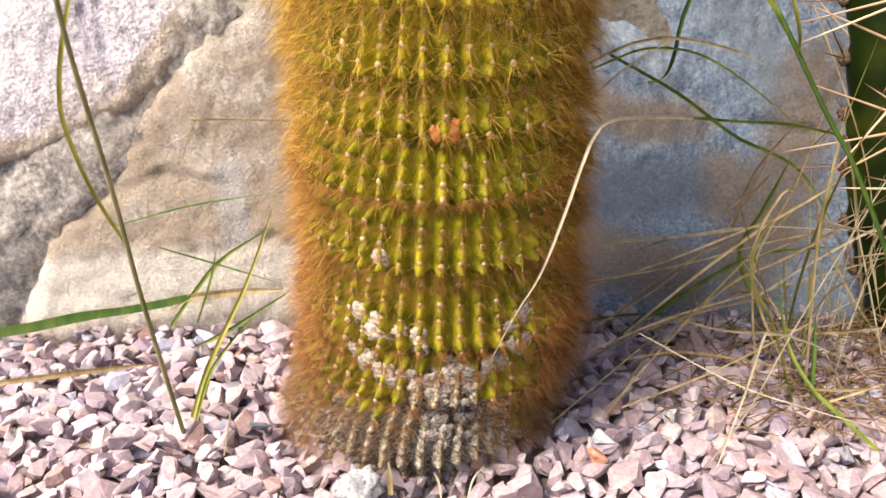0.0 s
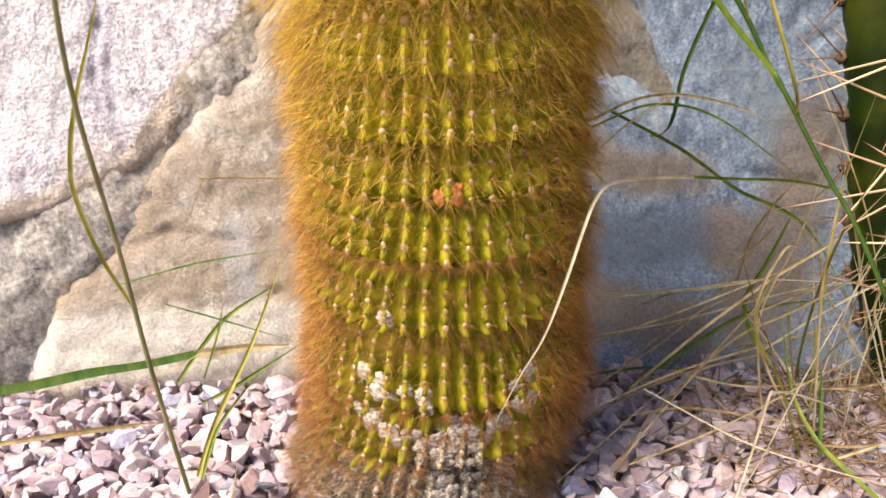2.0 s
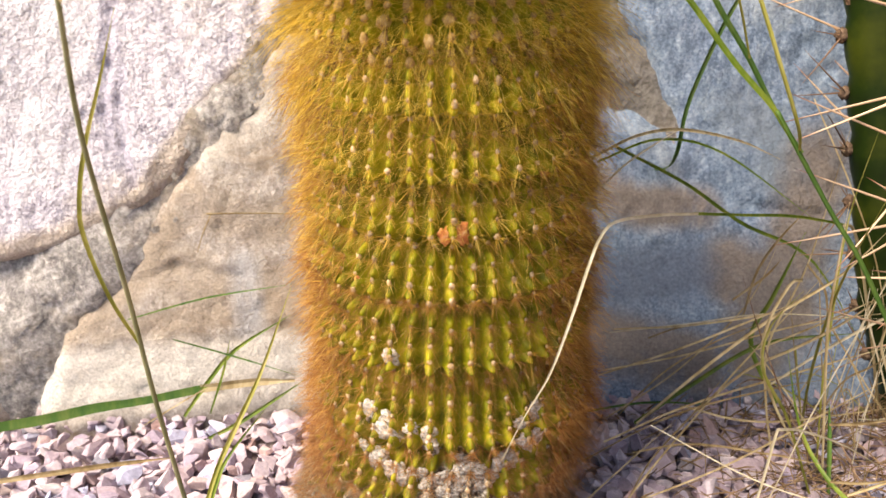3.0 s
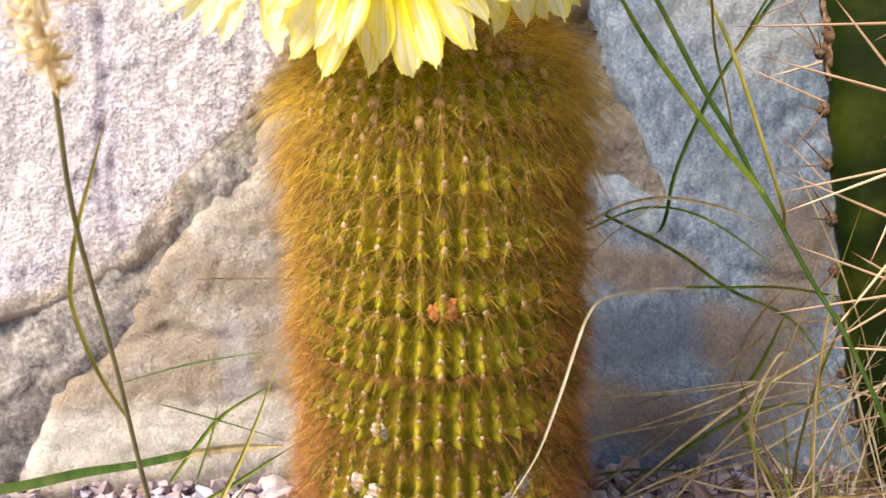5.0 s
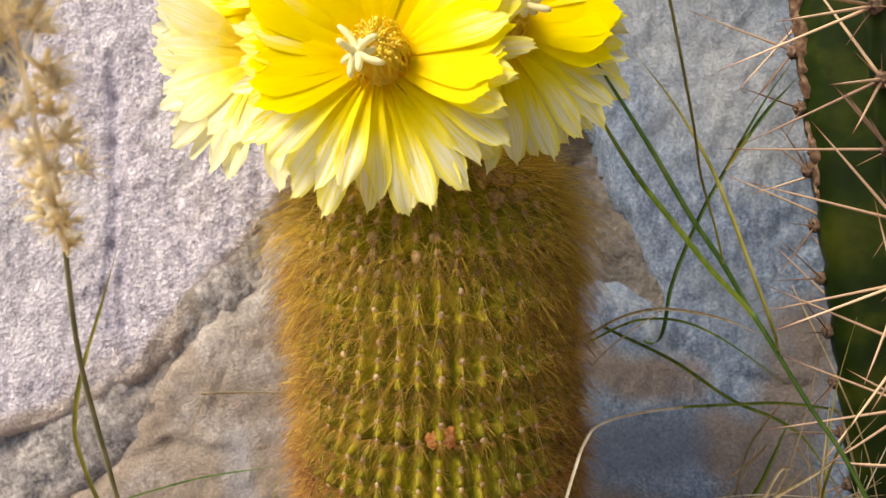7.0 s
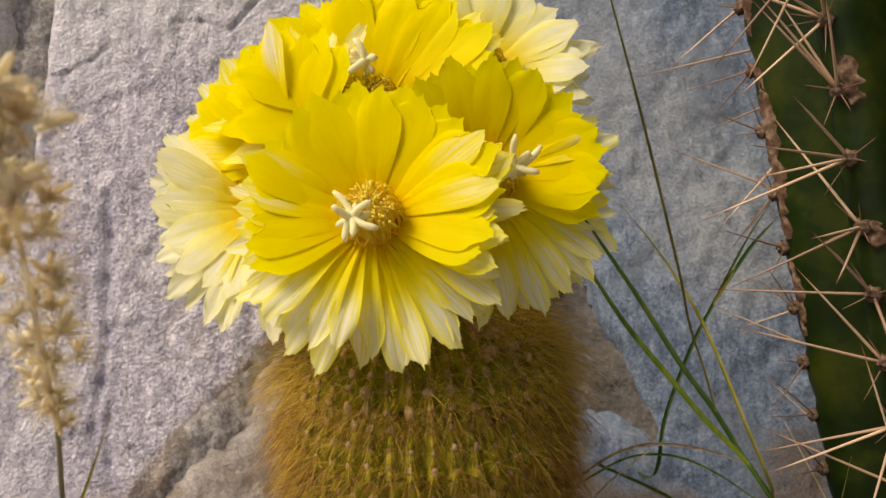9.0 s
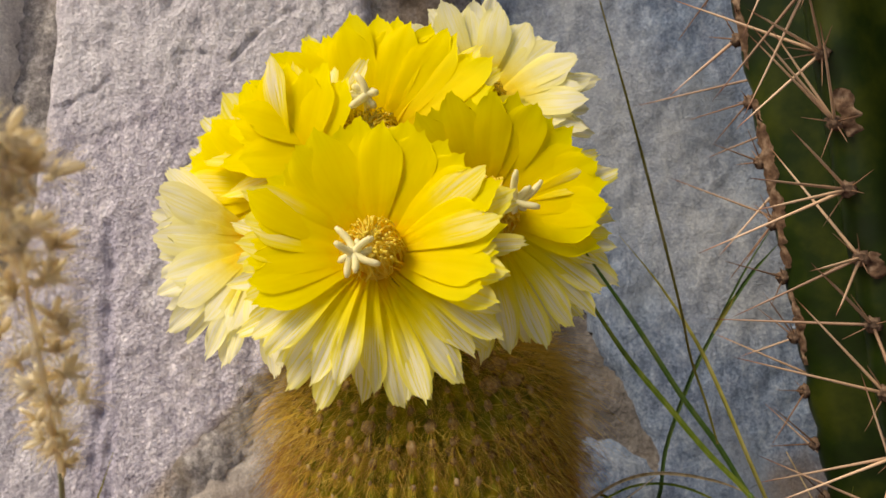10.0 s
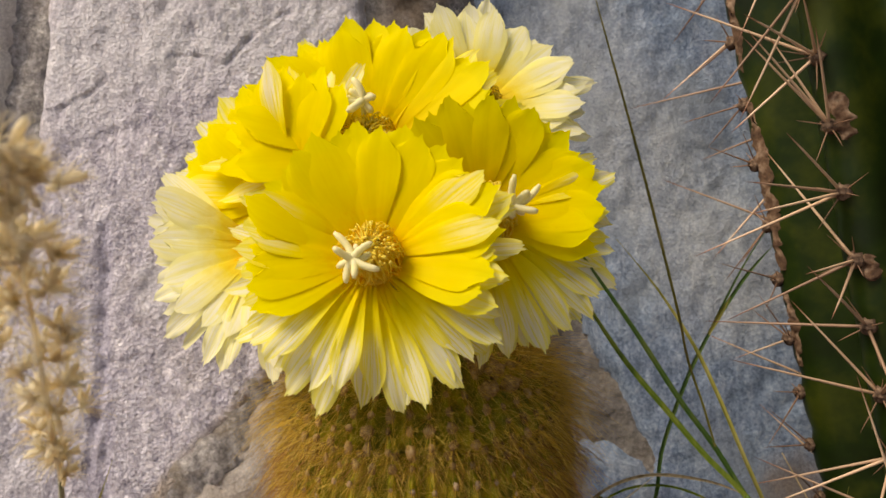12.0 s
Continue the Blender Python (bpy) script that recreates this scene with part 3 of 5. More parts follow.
wall_stone([(-0.222, -0.03), (-0.2215, 0.006), (-0.215, 0.022), (-0.2066, 0.0392), (-0.197, 0.0533), (-0.179, 0.064), (-0.1712, 0.0724), (-0.165, 0.087), (-0.1612, 0.1015), (-0.148, 0.1120), (-0.1358, 0.1285),
            (-0.1208, 0.1540), (-0.106, 0.1692), (-0.088, 0.1872), (-0.040, 0.231), (0.010, 0.226), (0.035, 0.20), (0.050, 0.14), (0.058, 0.07), (0.056, -0.03)], STONE_TAN, wall, 0.0085, 0.0020, 0.0010, 0.0024, 4.1,
           [([(-0.166, 0.068), (-0.145, 0.076), (-0.115, 0.070)], 0.0016, 0.003), ([(-0.135, 0.035), (-0.09, 0.042), (-0.05, 0.03)], 0.0014, 0.004), ([(-0.115, 0.112), (-0.1195, 0.098), (-0.122, 0.09)], 0.0014, 0.0012)], 0.004, 1.2, True,
           [("stain", 1.1, 0.010, [(-0.205, 0.043), (-0.176, 0.058), (-0.16, 0.075), (-0.146, 0.098)]), ("stain", 0.95, 0.016, [(-0.15, 0.075), (-0.125, 0.062), (-0.10, 0.060)]), ("stain", 0.9, 0.014, [(-0.13, 0.105), (-0.10, 0.095), (-0.06, 0.10)]),
            ("stain", 0.8, 0.008, [(-0.19, 0.043), (-0.16, 0.046), (-0.13, 0.050)]),
            ("pale_area", 0.8, 0.013, [(-0.125, 0.132), (-0.10, 0.148), (-0.08, 0.162), (-0.05, 0.185)]), ("pale_area", 1.3, 0.019, [(-0.215, 0.014), (-0.17, 0.020), (-0.12, 0.022), (-0.05, 0.018)]),
            ("mark_and_shade", 0.9, 0.010, [(-0.110, 0.075), (-0.107, 0.045)])], 0.0016)
wall_stone([(0.026, 0.43), (0.030, 0.394), (0.050, 0.325), (0.073, 0.258), (0.082, 0.231), (0.0905, 0.205), (0.102, 0.174), (0.112, 0.153), (0.1200, 0.134), (0.1225, 0.122), (0.113, 0.1250), (0.1025, 0.1310), (0.085, 0.1345), (0.074, 0.128), (0.070, 0.06),
            (0.066, -0.03), (0.335, -0.03), (0.345, 0.15), (0.33, 0.30), (0.31, 0.44)], STONE_BLUE, wall, 0.0085, 0.0024, 0.0009, 0.0028, 8.2,
           [([(0.120, 0.122), (0.129, 0.100), (0.16, 0.085), (0.20, 0.080)], 0.002, 0.004)], 0.004, 0.9, True,
           [("stain", 1.15, 0.013, [(0.079, 0.098), (0.10, 0.086), (0.135, 0.085)]), ("stain", 1.3, 0.018, [(0.150, 0.055), (0.165, 0.048), (0.18, 0.035)]), ("stain", 1.2, 0.016, [(0.085, 0.022), (0.13, 0.012)]), ("stain", 1.1, 0.022, [(0.16, 0.02), (0.185, 0.06), (0.20, 0.11)]),
            # paler colour along the ledge and over the upper face
            ("pale_area", 0.6, 0.007, [(0.090, 0.130), (0.112, 0.120), (0.125, 0.098)]), ("pale_area", 0.9, 0.05, [(0.08, 0.37), (0.13, 0.29), (0.17, 0.23)]),
            # dark blue patch: the column's shadow painted into the stone colour
            ("mark_and_shade", 1.1, 0.017, [(0.082, 0.048), (0.105, 0.052), (0.13, 0.055)])], 0.002)
wall_stone([(-0.225, 0.45), (-0.226, 0.33), (-0.238, 0.27), (-0.278, 0.22), (-0.42, 0.20), (-0.45, 0.45)], STONE_WHITE, wall, 0.016, 0.006, 0.0014, 0.005, 2.2)
wall_stone([(-0.236, -0.03), (-0.248, 0.055), (-0.286, 0.10), (-0.288, 0.195), (-0.42, 0.18), (-0.47, 0.08), (-0.46, -0.03)], STONE_TAN, wall, 0.014, 0.006, 0.0012, 0.006, 6.6)
wall_stone([(-0.48, -0.03), (-0.49, 0.10), (-0.44, 0.19), (-0.46, 0.31), (-0.78, 0.33), (-0.78, -0.03)], STONE_GREY, wall, 0.016, 0.008, 0.0014, 0.009, 9.7)
wall_stone([(-0.475, 0.33), (-0.47, 0.60), (-0.77, 0.60), (-0.78, 0.35)], STONE_BLUE, wall, 0.016, 0.008, 0.0014, 0.009, 12.7)
wall_stone([(-0.45, 0.47), (-0.20, 0.455), (-0.16, 0.60), (-0.45, 0.61)], STONE_TAN, wall, 0.014, 0.007, 0.0014, 0.008, 14.1)
wall_stone([(-0.18, 0.455), (0.02, 0.45), (0.06, 0.60), (-0.14, 0.61)], STONE_WHITE, wall, 0.014, 0.007, 0.0014, 0.008, 15.9)
wall_stone([(0.04, 0.45), (0.30, 0.46), (0.33, 0.60), (0.08, 0.605)], STONE_GREY, wall, 0.014, 0.007, 0.0014, 0.008, 17.3)
wall_stone([(0.355, -0.03), (0.365, 0.16), (0.35, 0.27), (0.56, 0.30), (0.62, 0.14), (0.60, -0.03)], STONE_TAN, wall, 0.014, 0.007, 0.0014, 0.008, 19.0)
wall_stone([(0.345, 0.29), (0.33, 0.45), (0.36, 0.60), (0.60, 0.60), (0.58, 0.32)], STONE_WHITE, wall, 0.014, 0.007, 0.0014, 0.008, 21.4)
wall_stone([(0.62, -0.03), (0.64, 0.15), (0.59, 0.31), (0.62, 0.60), (0.83, 0.60), (0.83, -0.03)], STONE_BLUE, wall, 0.014, 0.008, 0.0014, 0.009, 23.8)

# a green chip of glass-smooth tile caught in the joint
v, f = ball(6, 8)
chip = part("tile_chip", data_mesh("tile_chip", np.clip(v, -0.8, 0.8) * (0.007, 0.003, 0.010), f, plain("green_glaze", [(0.01, 0.16, 0.09), (0.02, 0.25, 0.14)], 80, 0.2, 0.6, 0.1)), None,
            pose(-0.2325, 0.396, 0.210, 8, 12, 5))
tagged(chip, "small green glazed chip wedged in a wall joint", "tile chip")


# ---- golden column cactus ----
LEAN, TOP = 0.10, 0.243
RIBS = 46
RINGS = (0.028, 0.050, 0.083, 0.109, 0.133, 0.153, 0.176, 0.198)


def axis_at(z):
    return np.stack([0.001 + 0 * z - 0.010 * step(0.05, 0.0, z), 0.300 + LEAN * (z - 0.1), z], -1)


def girth(z):
    base = 0.0505 - 0.001 * step(0.035, 0.0, z)
    dome = np.sqrt(np.clip(1 - (np.maximum(z - 0.190, 0) / (TOP - 0.190)) ** 2, 0, 1))
    pinch = sum(0.0046 * np.exp(-((z - r) / 0.0026) ** 2) for r in RINGS)
    edges = (0.0,) + RINGS + (TOP,)
    swell = 0.0
    for lo, hi in zip(edges, edges[1:]):
        f = (z - lo) / (hi - lo)
        swell = swell + np.where((f >= 0) & (f < 1), (1 - f) * step(0.0, 0.16, f), 0.0)
    old = step(0.145, 0.10, z)
    return (base - 0.0016 - 0.0007 * old - pinch * (1 + 0.25 * old) + (0.0056 + 0.0018 * old) * swell) * dome


def bark_amount(th, z):
    """Old corky skin: low round the foot, a ragged tongue up the side that faces out."""
    front = np.cos(th + np.pi / 2)
    x = 0.05 * np.cos(th)
    wob = np.array([[noise.fractal(Vector((math.cos(a) * 2.2, math.sin(a) * 2.2, b * 42)), 0.9, 2.1, 4) for a in th[0]] for b in z[:, 0]])
    top = 0.010 + 0.012 * step(0.012, -0.02, x) * (front > 0) + 0.033 * np.exp(-((x - 0.007) / 0.017) ** 2) * (front > 0) + 0.016 * (front > 0.2) * np.exp(-((x - 0.03) / 0.012) ** 2)
    band = 1.6 * np.exp(-((z - 0.042) / 0.006) ** 2) * (front > 0.3)
    return 1 / (1 + np.exp(-((top - z) / 0.005 + 3.0 * wob + band - 0.6)))


def column_body():
    ns = RIBS * 8
    zz = np.concatenate([np.linspace(-0.020, 0.19, 186), 0.19 + (TOP - 0.19) * np.sin(np.linspace(0.02, math.pi / 2, 50))])
    th = np.linspace(0, 2 * np.pi, ns, endpoint=False)
    T, Z = np.meshgrid(th, zz)
    r = girth(np.clip(Z, 0, TOP))
    wave = np.cos(T * RIBS + 1.3 * np.sin(Z * 26))
    crest = np.sign(wave) * np.abs(wave) ** 0.75
    bumps = np.cos(Z / 0.0058 * 2 * np.pi)
    amount = bark_amount(T, Z)
    r = r + (r / 0.05) * (0.0029 * crest + 0.0015 * bumps * (crest > 0) * crest)
    fold = 0.0010 * np.cos(Z / 0.0027 * 2 * np.pi + 2.4 * np.sin(T * 9))
    rough_ = np.array([[noise.noise(Vector((math.cos(a) * 26, math.sin(a) * 26, b * 520))) for a in th] for b in zz])
    r = r + amount * (fold + 0.0012 * rough_)
    c = axis_at(Z)
    v = np.stack([c[..., 0] + r * np.cos(T), c[..., 1] + r * np.sin(T), Z], -1).reshape(-1, 3)
    ids = np.arange(len(zz) * ns).reshape(len(zz), ns)
    nx = np.roll(ids, -1, 1)
    q = np.stack([ids[:-1], nx[:-1], nx[1:], ids[1:]], -1).reshape(-1, 4)
    me = data_mesh("body", v, q, SKIN)
    at = me.attributes.new("bark", "FLOAT", "POINT")
    at.data.foreach_set("value", amount.ravel())
    return me


def areoles():
    """Place, outward, up and sideways directions of every spine cushion."""
    zs, z = [], 0.004
    while z < TOP - 0.0015:
        zs.append(z)
        slope = (girth(np.array(z + 0.001)) - girth(np.array(z - 0.001))) / 0.002 if z > 0.19 else 0.0
        z += 0.0058 / math.sqrt(1 + float(slope) ** 2)
    out = []
    for n, z in enumerate(zs):
        R = float(girth(np.array(z)))
        every = 1 if R > 0.028 else 2 if R > 0.014 else 4
        for k in range(0, RIBS, every):
            zz = z + rnd.uniform(-0.0009, 0.0009)
            th = (2 * math.pi * k - 1.3 * math.sin(zz * 26)) / RIBS + rnd.uniform(-0.006, 0.006)
            o = np.array([math.cos(th), math.sin(th), 0.0])
            if z > 0.19:
                e = math.asin(min(0.999, (z - 0.19) / (TOP - 0.19)))
                o = o * math.cos(e) + np.array([0, 0, 1]) * math.sin(e)
            side = np.array([-math.sin(th), math.cos(th), 0.0])
            up = np.cross(o, side)
            up = up if up[2] >= 0 else -up
            c = axis_at(np.array(zz))
            p = c + np.array([math.cos(th), math.sin(th), 0]) * (R + 0.0031 * R / 0.05)
            out.append((p, o, up, side, zz, th))
    return out


CUSHIONS = areoles()


def bristles(brown):
    """The bristles of the column as thin three-sided needles: the golden coat, or the rusty tufts of the grooves and
    flanks.
    """
    P, D, U, Ln, W, Sag = [], [], [], [], [], []
    for p, o, up, side, z, th in CUSHIONS:
        front = math.cos(th + math.pi / 2)
        young = float(step(0.15, 0.21, z))
        x = 0.05 * math.cos(th)
        sparse = z < 0.040 and front > 0.2 and -0.004 < x < 0.019
        ring = min(abs(z - r + 0.0015) for r in RINGS)
        wide = 0.0075 if z < 0.125 else 0.005
        fuzz = float(step(0.88, 0.62, front))
        fine = 1 - 0.30 * float(step(0.16, 0.10, z)) * (front > 0.7)
        if brown and (z > 0.20 or sparse or (ring > wide and fuzz < 0.2 and z > 0.03)):
            continue
        if brown:
            # fewer brown ones on the left: the lit flank is put into the bristle colour
            n = ((44 if z < 0.125 else 16) if ring < wide else 0) + int((11 if z < 0.13 else 4) * fuzz * (0.8 if z < 0.03 else 1) * (0.55 if x < 0 and z > 0.07 else 1))
        else:
            n = (4 if sparse else 26) - int(4 * fuzz) + int(5 * step(0.14, 0.19, z)) + (8 if z < 0.04 and not sparse else 0)
        for i in range(n):
            a = 2 * math.pi * (i + rnd.random()) / n
            s = rnd.uniform(0.35, 1.15)
            d = o * rnd.uniform(0.25, 1.0) + s * (math.cos(a) * side + math.sin(a) * up) - up * (0.12 + 0.22 * young)
            P.append(p), D.append(d / np.linalg.norm(d)), U.append(up)
            Ln.append(rnd.uniform(0.0040, 0.0105) * (1 + 0.45 * young) * (0.5 + 0.5 * fine)), W.append(rnd.uniform(0.000036, 0.000064) * (1 - 0.12 * young) * fine * (1 + 0.7 * fuzz)), Sag.append(rnd.uniform(0.0, 0.35))
        for i in range(3 + int(3 * fuzz) if brown else 2 if sparse else 5 + int(4 * fuzz)):
            d = o * rnd.uniform(0.8, 1.0) + side * rnd.gauss(0, 0.42) + up * rnd.gauss(-0.25 - 0.25 * young, 0.38)
            P.append(p), D.append(d / np.linalg.norm(d)), U.append(up)
            Ln.append(rnd.uniform(0.0095, 0.0165) * (1 + (0.5 if front < 0.55 else 0.2) * young)), W.append(rnd.uniform(0.000042, 0.000072) * fine * (1 + 0.5 * fuzz)), Sag.append(rnd.uniform(0.1, 0.6) + 0.25 * young)
    P, D, U, Ln, W, Sag = (np.array(x) for x in (P, D, U, Ln, W, Sag))
    A = np.cross(D, rng.normal(size=D.shape))
    A /= np.linalg.norm(A, axis=1)[:, None]
    B = np.cross(D, A)
    bend = rng.normal(0, 0.20, (len(P), 1)) * A
    n, rows = len(P), []
    for s, w in ((0.0, 1.0), (0.55, 0.8)):
        c = P + Ln[:, None] * (D * s - U * (Sag * s * s)[:, None] + bend * s * s)
        for k in range(3):
            t = 2 * math.pi * k / 3
            rows.append(c + (W * w)[:, None] * (math.cos(t) * A + math.sin(t) * B))
    rows.append(P + Ln[:, None] * (D - U * Sag[:, None] + bend))
    v = np.stack(rows, 1).reshape(-1, 3)
    base = (np.arange(n) * 7)[:, None]
    quads = [(k, (k + 1) % 3, 3 + (k + 1) % 3, 3 + k) for k in range(3)]
    tris = [(3 + k, 3 + (k + 1) % 3, 6) for k in range(3)]
    loops = np.concatenate([base + np.array(sum(quads, ())), base + np.array(sum(tris, ()))], 1).ravel()
    sizes = np.tile([4] * 3 + [3] * 3, n)
    me = bpy.data.meshes.new("spines")
    me.vertices.add(len(v))
    me.vertices.foreach_set("co", v.astype(np.float32).ravel())
    me.loops.add(len(loops))
    me.loops.foreach_set("vertex_index", loops.astype(np.int32))
    me.polygons.add(len(sizes))
    me.polygons.foreach_set("loop_start", np.concatenate([[0], np.cumsum(sizes)[:-1]]).astype(np.int32))
    me.polygons.foreach_set("loop_total", sizes.astype(np.int32))
    me.polygons.foreach_set("use_smooth", np.ones(len(sizes), bool))
    me.update(calc_edges=True)
    me.validate()
    me.materials.append(SPINE_BROWN if brown else SPINE)
    return me


def cushions(lo, hi, size, mat):
    v0, f0 = ball(4, 6)
    pieces = []
    for p, o, up, side, z, th in CUSHIONS:
        if lo <= z < hi:
            s = size * rnd.uniform(0.6, 1.15)
            m = np.stack([side * s, up * s * rnd.uniform(1.0, 1.5), o * s * 0.7], 0)
            pieces.append(((v0 * rng.uniform(0.7, 1.3, v0.shape)) @ m + p + o * (0.0001 + 0.0008 * float(step(0.12, 0.2, z))), f0))
    return data_mesh("areoles", *joined(pieces), mat)


def lump_mesh(name, size, mat, seed, jag=0.35):
    v, f = ball(9, 14)
    v = np.array([p * (1 + jag * rough(p + seed, 2.2, 4, 0.6)) for p in v]) * np.array(size)
    return data_mesh(name, v, f, mat)


cactus = thing("column_cactus", (0.0, 0.292, 0.0), "tall ribbed column cactus with golden bristles and yellow flowers", "cactus")
part("body", column_body(), cactus, None, "yellow-green ribbed stem with corky grey foot")
tagged(part("spine_coat", bristles(False), cactus, None, "dense golden bristles"), kind="stuff")
tagged(part("groove_spine_coat", bristles(True), cactus, None, "rusty brown bristles in the grooves"), kind="stuff")
tagged(part("areole_wool", cushions(0.03, 0.195, 0.00112, WOOL), cactus, None, "small white woolly spine cushions"), kind="stuff")
tagged(part("crown_wool", cushions(0.195, 1.0, 0.0018, WOOL_TAN), cactus, None, "tan woolly cushions round the crown"), kind="stuff")


def on_skin(x, z, out=0.0):
    """A pose on the stem that faces out, at a sideways place and height."""
    R = float(girth(np.array(z))) + out
    c = axis_at(np.array(z))
    s = max(-0.98, min(0.98, (x - c[0]) / R))
    th = -math.pi / 2 + math.asin(s)
    return Matrix.Translation((c[0] + R * math.cos(th), c[1] + R * math.sin(th), z)) @ Euler((0, 0, th + math.pi / 2)).to_matrix().to_4x4()


# corky scabs on the rib crests, two rust-red ones, one swollen bud
SCABS = [lump_mesh("cork_scab", (0.0034 * w, 0.0017, 0.0036 * h), CORK, sd, 0.75) for sd, w, h in ((1.0, 1.0, 1.2), (5.0, 1.3, 0.8), (9.0, 0.8, 1.0), (14.0, 1.1, 1.3), (21.0, 1.4, 0.7))]
scabs = [(-0.0185, 0.0905, 0.75), (-0.028, 0.0655, 0.9), (-0.0215, 0.0600, 1.3), (-0.0215, 0.0645, 1.0), (-0.012, 0.0625, 0.7), (-0.004, 0.0575, 0.9), (-0.005, 0.0615, 0.7), (0.030, 0.0615, 0.9), (0.035, 0.0640, 1.0),
         (0.026, 0.052, 0.9), (0.031, 0.0545, 0.9), (0.0355, 0.0545, 0.9), (-0.026, 0.0815, 0.45), (-0.006, 0.050, 0.9)]
for i in range(46):
    x = rnd.uniform(-0.033, 0.038)
    edge_z = 0.0415 + 0.006 * (x / 0.035) ** 2
    scabs.append((x, edge_z + rnd.gauss(-0.001, 0.0022), rnd.uniform(0.35, 0.95)))
for i in range(30):
    x = rnd.uniform(-0.002, 0.016)
    scabs.append((x, rnd.uniform(0.012, 0.040), rnd.uniform(0.3, 0.7)))
for x, z, k in scabs:
    part("cork_scab", rnd.choice(SCABS), cactus, on_skin(x, z, 0.0012 if z > 0.03 else 0.0016) @ pose(0, 0, 0, 0, rnd.uniform(-25, 25), 0) @ Matrix.Scale(k, 4))
REDS = [lump_mesh("rust_scab", (0.0024, 0.0011, 0.0033), RUST, s, 0.7) for s in (2.0, 7.0)]
for x, z, k in ((0.0085, 0.1385, 1.05), (0.0022, 0.1375, 0.85), (0.0375, 0.1555, 0.8), (-0.0305, 0.1165, 0.7)):
    part("rust_scab", rnd.choice(REDS), cactus, on_skin(x, z, 0.0008) @ Matrix.Scale(k, 4))
part("bud", lump_mesh("bud", (0.0026, 0.0026, 0.0024), WOOL_TAN, 3.0, 0.15), cactus, on_skin(-0.0165, 0.2085, 0.003), "round woolly flower bud")
for x, z in ((0.022, 0.226), (0.029, 0.224), (0.034, 0.219), (0.026, 0.219), (-0.004, 0.222), (-0.012, 0.223)):
    part("bud", lump_mesh("bud", (0.0036, 0.0036, 0.0034), WOOL_TAN, 3.0 + x, 0.3), cactus, on_skin(x, z, 0.003))


# ---- flowers ----
rnd.seed(5)


def petal_mesh(length, width, e0, e1, mat, seed, cup):
    """One petal from the throat outward: narrow foot, broad blade, softly pointed and slightly frayed tip."""
    r_ = random.Random(seed)
    broad = width > 0.0112
    n, k = 18, 10
    s = np.linspace(0, 1, n)
    e = np.radians(e0 + (e1 - e0) * step(-0.2, 0.6, s) + (2 if broad else 5) * np.sin(s * 4 + seed))
    r = 0.0066 + np.concatenate([[0], np.cumsum(np.cos((e[1:] + e[:-1]) / 2))]) * length / (n - 1)
    z = -0.0085 + np.concatenate([[0], np.cumsum(np.sin((e[1:] + e[:-1]) / 2))]) * length / (n - 1)
    w = width * (0.20 + 0.80 * np.sin(np.clip(s / (0.72 if broad else 0.80), 0, 1) * math.pi / 2) ** (1.1 if broad else 2.1))
    w = w * np.where(s > 0.74, 1 - (0.42 if broad else 0.36) * ((np.maximum(s, 0.74) - 0.74) / 0.26) ** 2.4, 1)
    lean_, point = r_.uniform(-0.06, 0.06), r_.uniform(0.05, 0.13)
    reach_ = [1 - point * abs(2 * j / k - 1) ** 1.7 - (0.03 if abs(j - k / 2) > 0.5 else 0.0) + lean_ * (2 * j / k - 1) - r_.uniform(0, 0.028) for j in range(k + 1)]
    at = np.arange(n) / (n - 1)
    wave = [(r_.uniform(0, 6.3), r_.uniform(5, 9)) for _ in (0, 1)]
    v, uv = [], []
    for i in range(n):
        for j in range(k + 1):
            u = 2 * j / k - 1
            ph, fr = wave[0 if u < 0 else 1]
            x = u * w[i] / 2 * (1 + (0.02 if broad else 0.05) * s[i] * math.sin(fr * s[i] + ph))
            q = s[i] * (1 + (reach_[j] - 1) * s[i] ** 2)
            ri, zi = float(np.interp(q, at, r)), float(np.interp(q, at, z))
            lift = cup * abs(u) ** 1.7 * w[i] - (0.00015 if broad else 0.0005) * math.exp(-(u / 0.2) ** 2) + (0.0003 if broad else 0.0007) * math.sin(9 * s[i] + 3 * u + seed) * s[i] * abs(u)
            v.append((ri - math.sin(e[i]) * lift, x, zi + math.cos(e[i]) * lift))
            uv.append((j / k, q))
    f = [(i * (k + 1) + j, (i + 1) * (k + 1) + j, (i + 1) * (k + 1) + j + 1, i * (k + 1) + j + 1) for i in range(n - 1) for j in range(k)]
    return data_mesh("petal", np.array(v), f, mat, True, uv)


def petal_set(mats):
    whorls = []
    for (length, width, e0, e1, cup), mat in zip(((0.0385, 0.0148, 33, 15, 0.004), (0.0400, 0.0124, 30, 13, 0.008), (0.0445, 0.0092, 27, 2, 0.05)), mats):
        whorls.append([petal_mesh(length * k, width * w, e0, e1, mat, 10 * i + len(whorls), cup) for i, (k, w) in enumerate(((1, 1), (0.95, 1.08), (1.04, 0.94), (0.98, 1.04), (1.06, 1.0)))])
    return whorls


YELLOW = petal_set((PETAL_IN, PETAL_IN, PETAL_MID))
BRIGHT = petal_set((PETAL_IN, PETAL_MID, PETAL_OUT))
PALE = petal_set((PETAL_PALE, PETAL_PALE, PETAL_PALE))


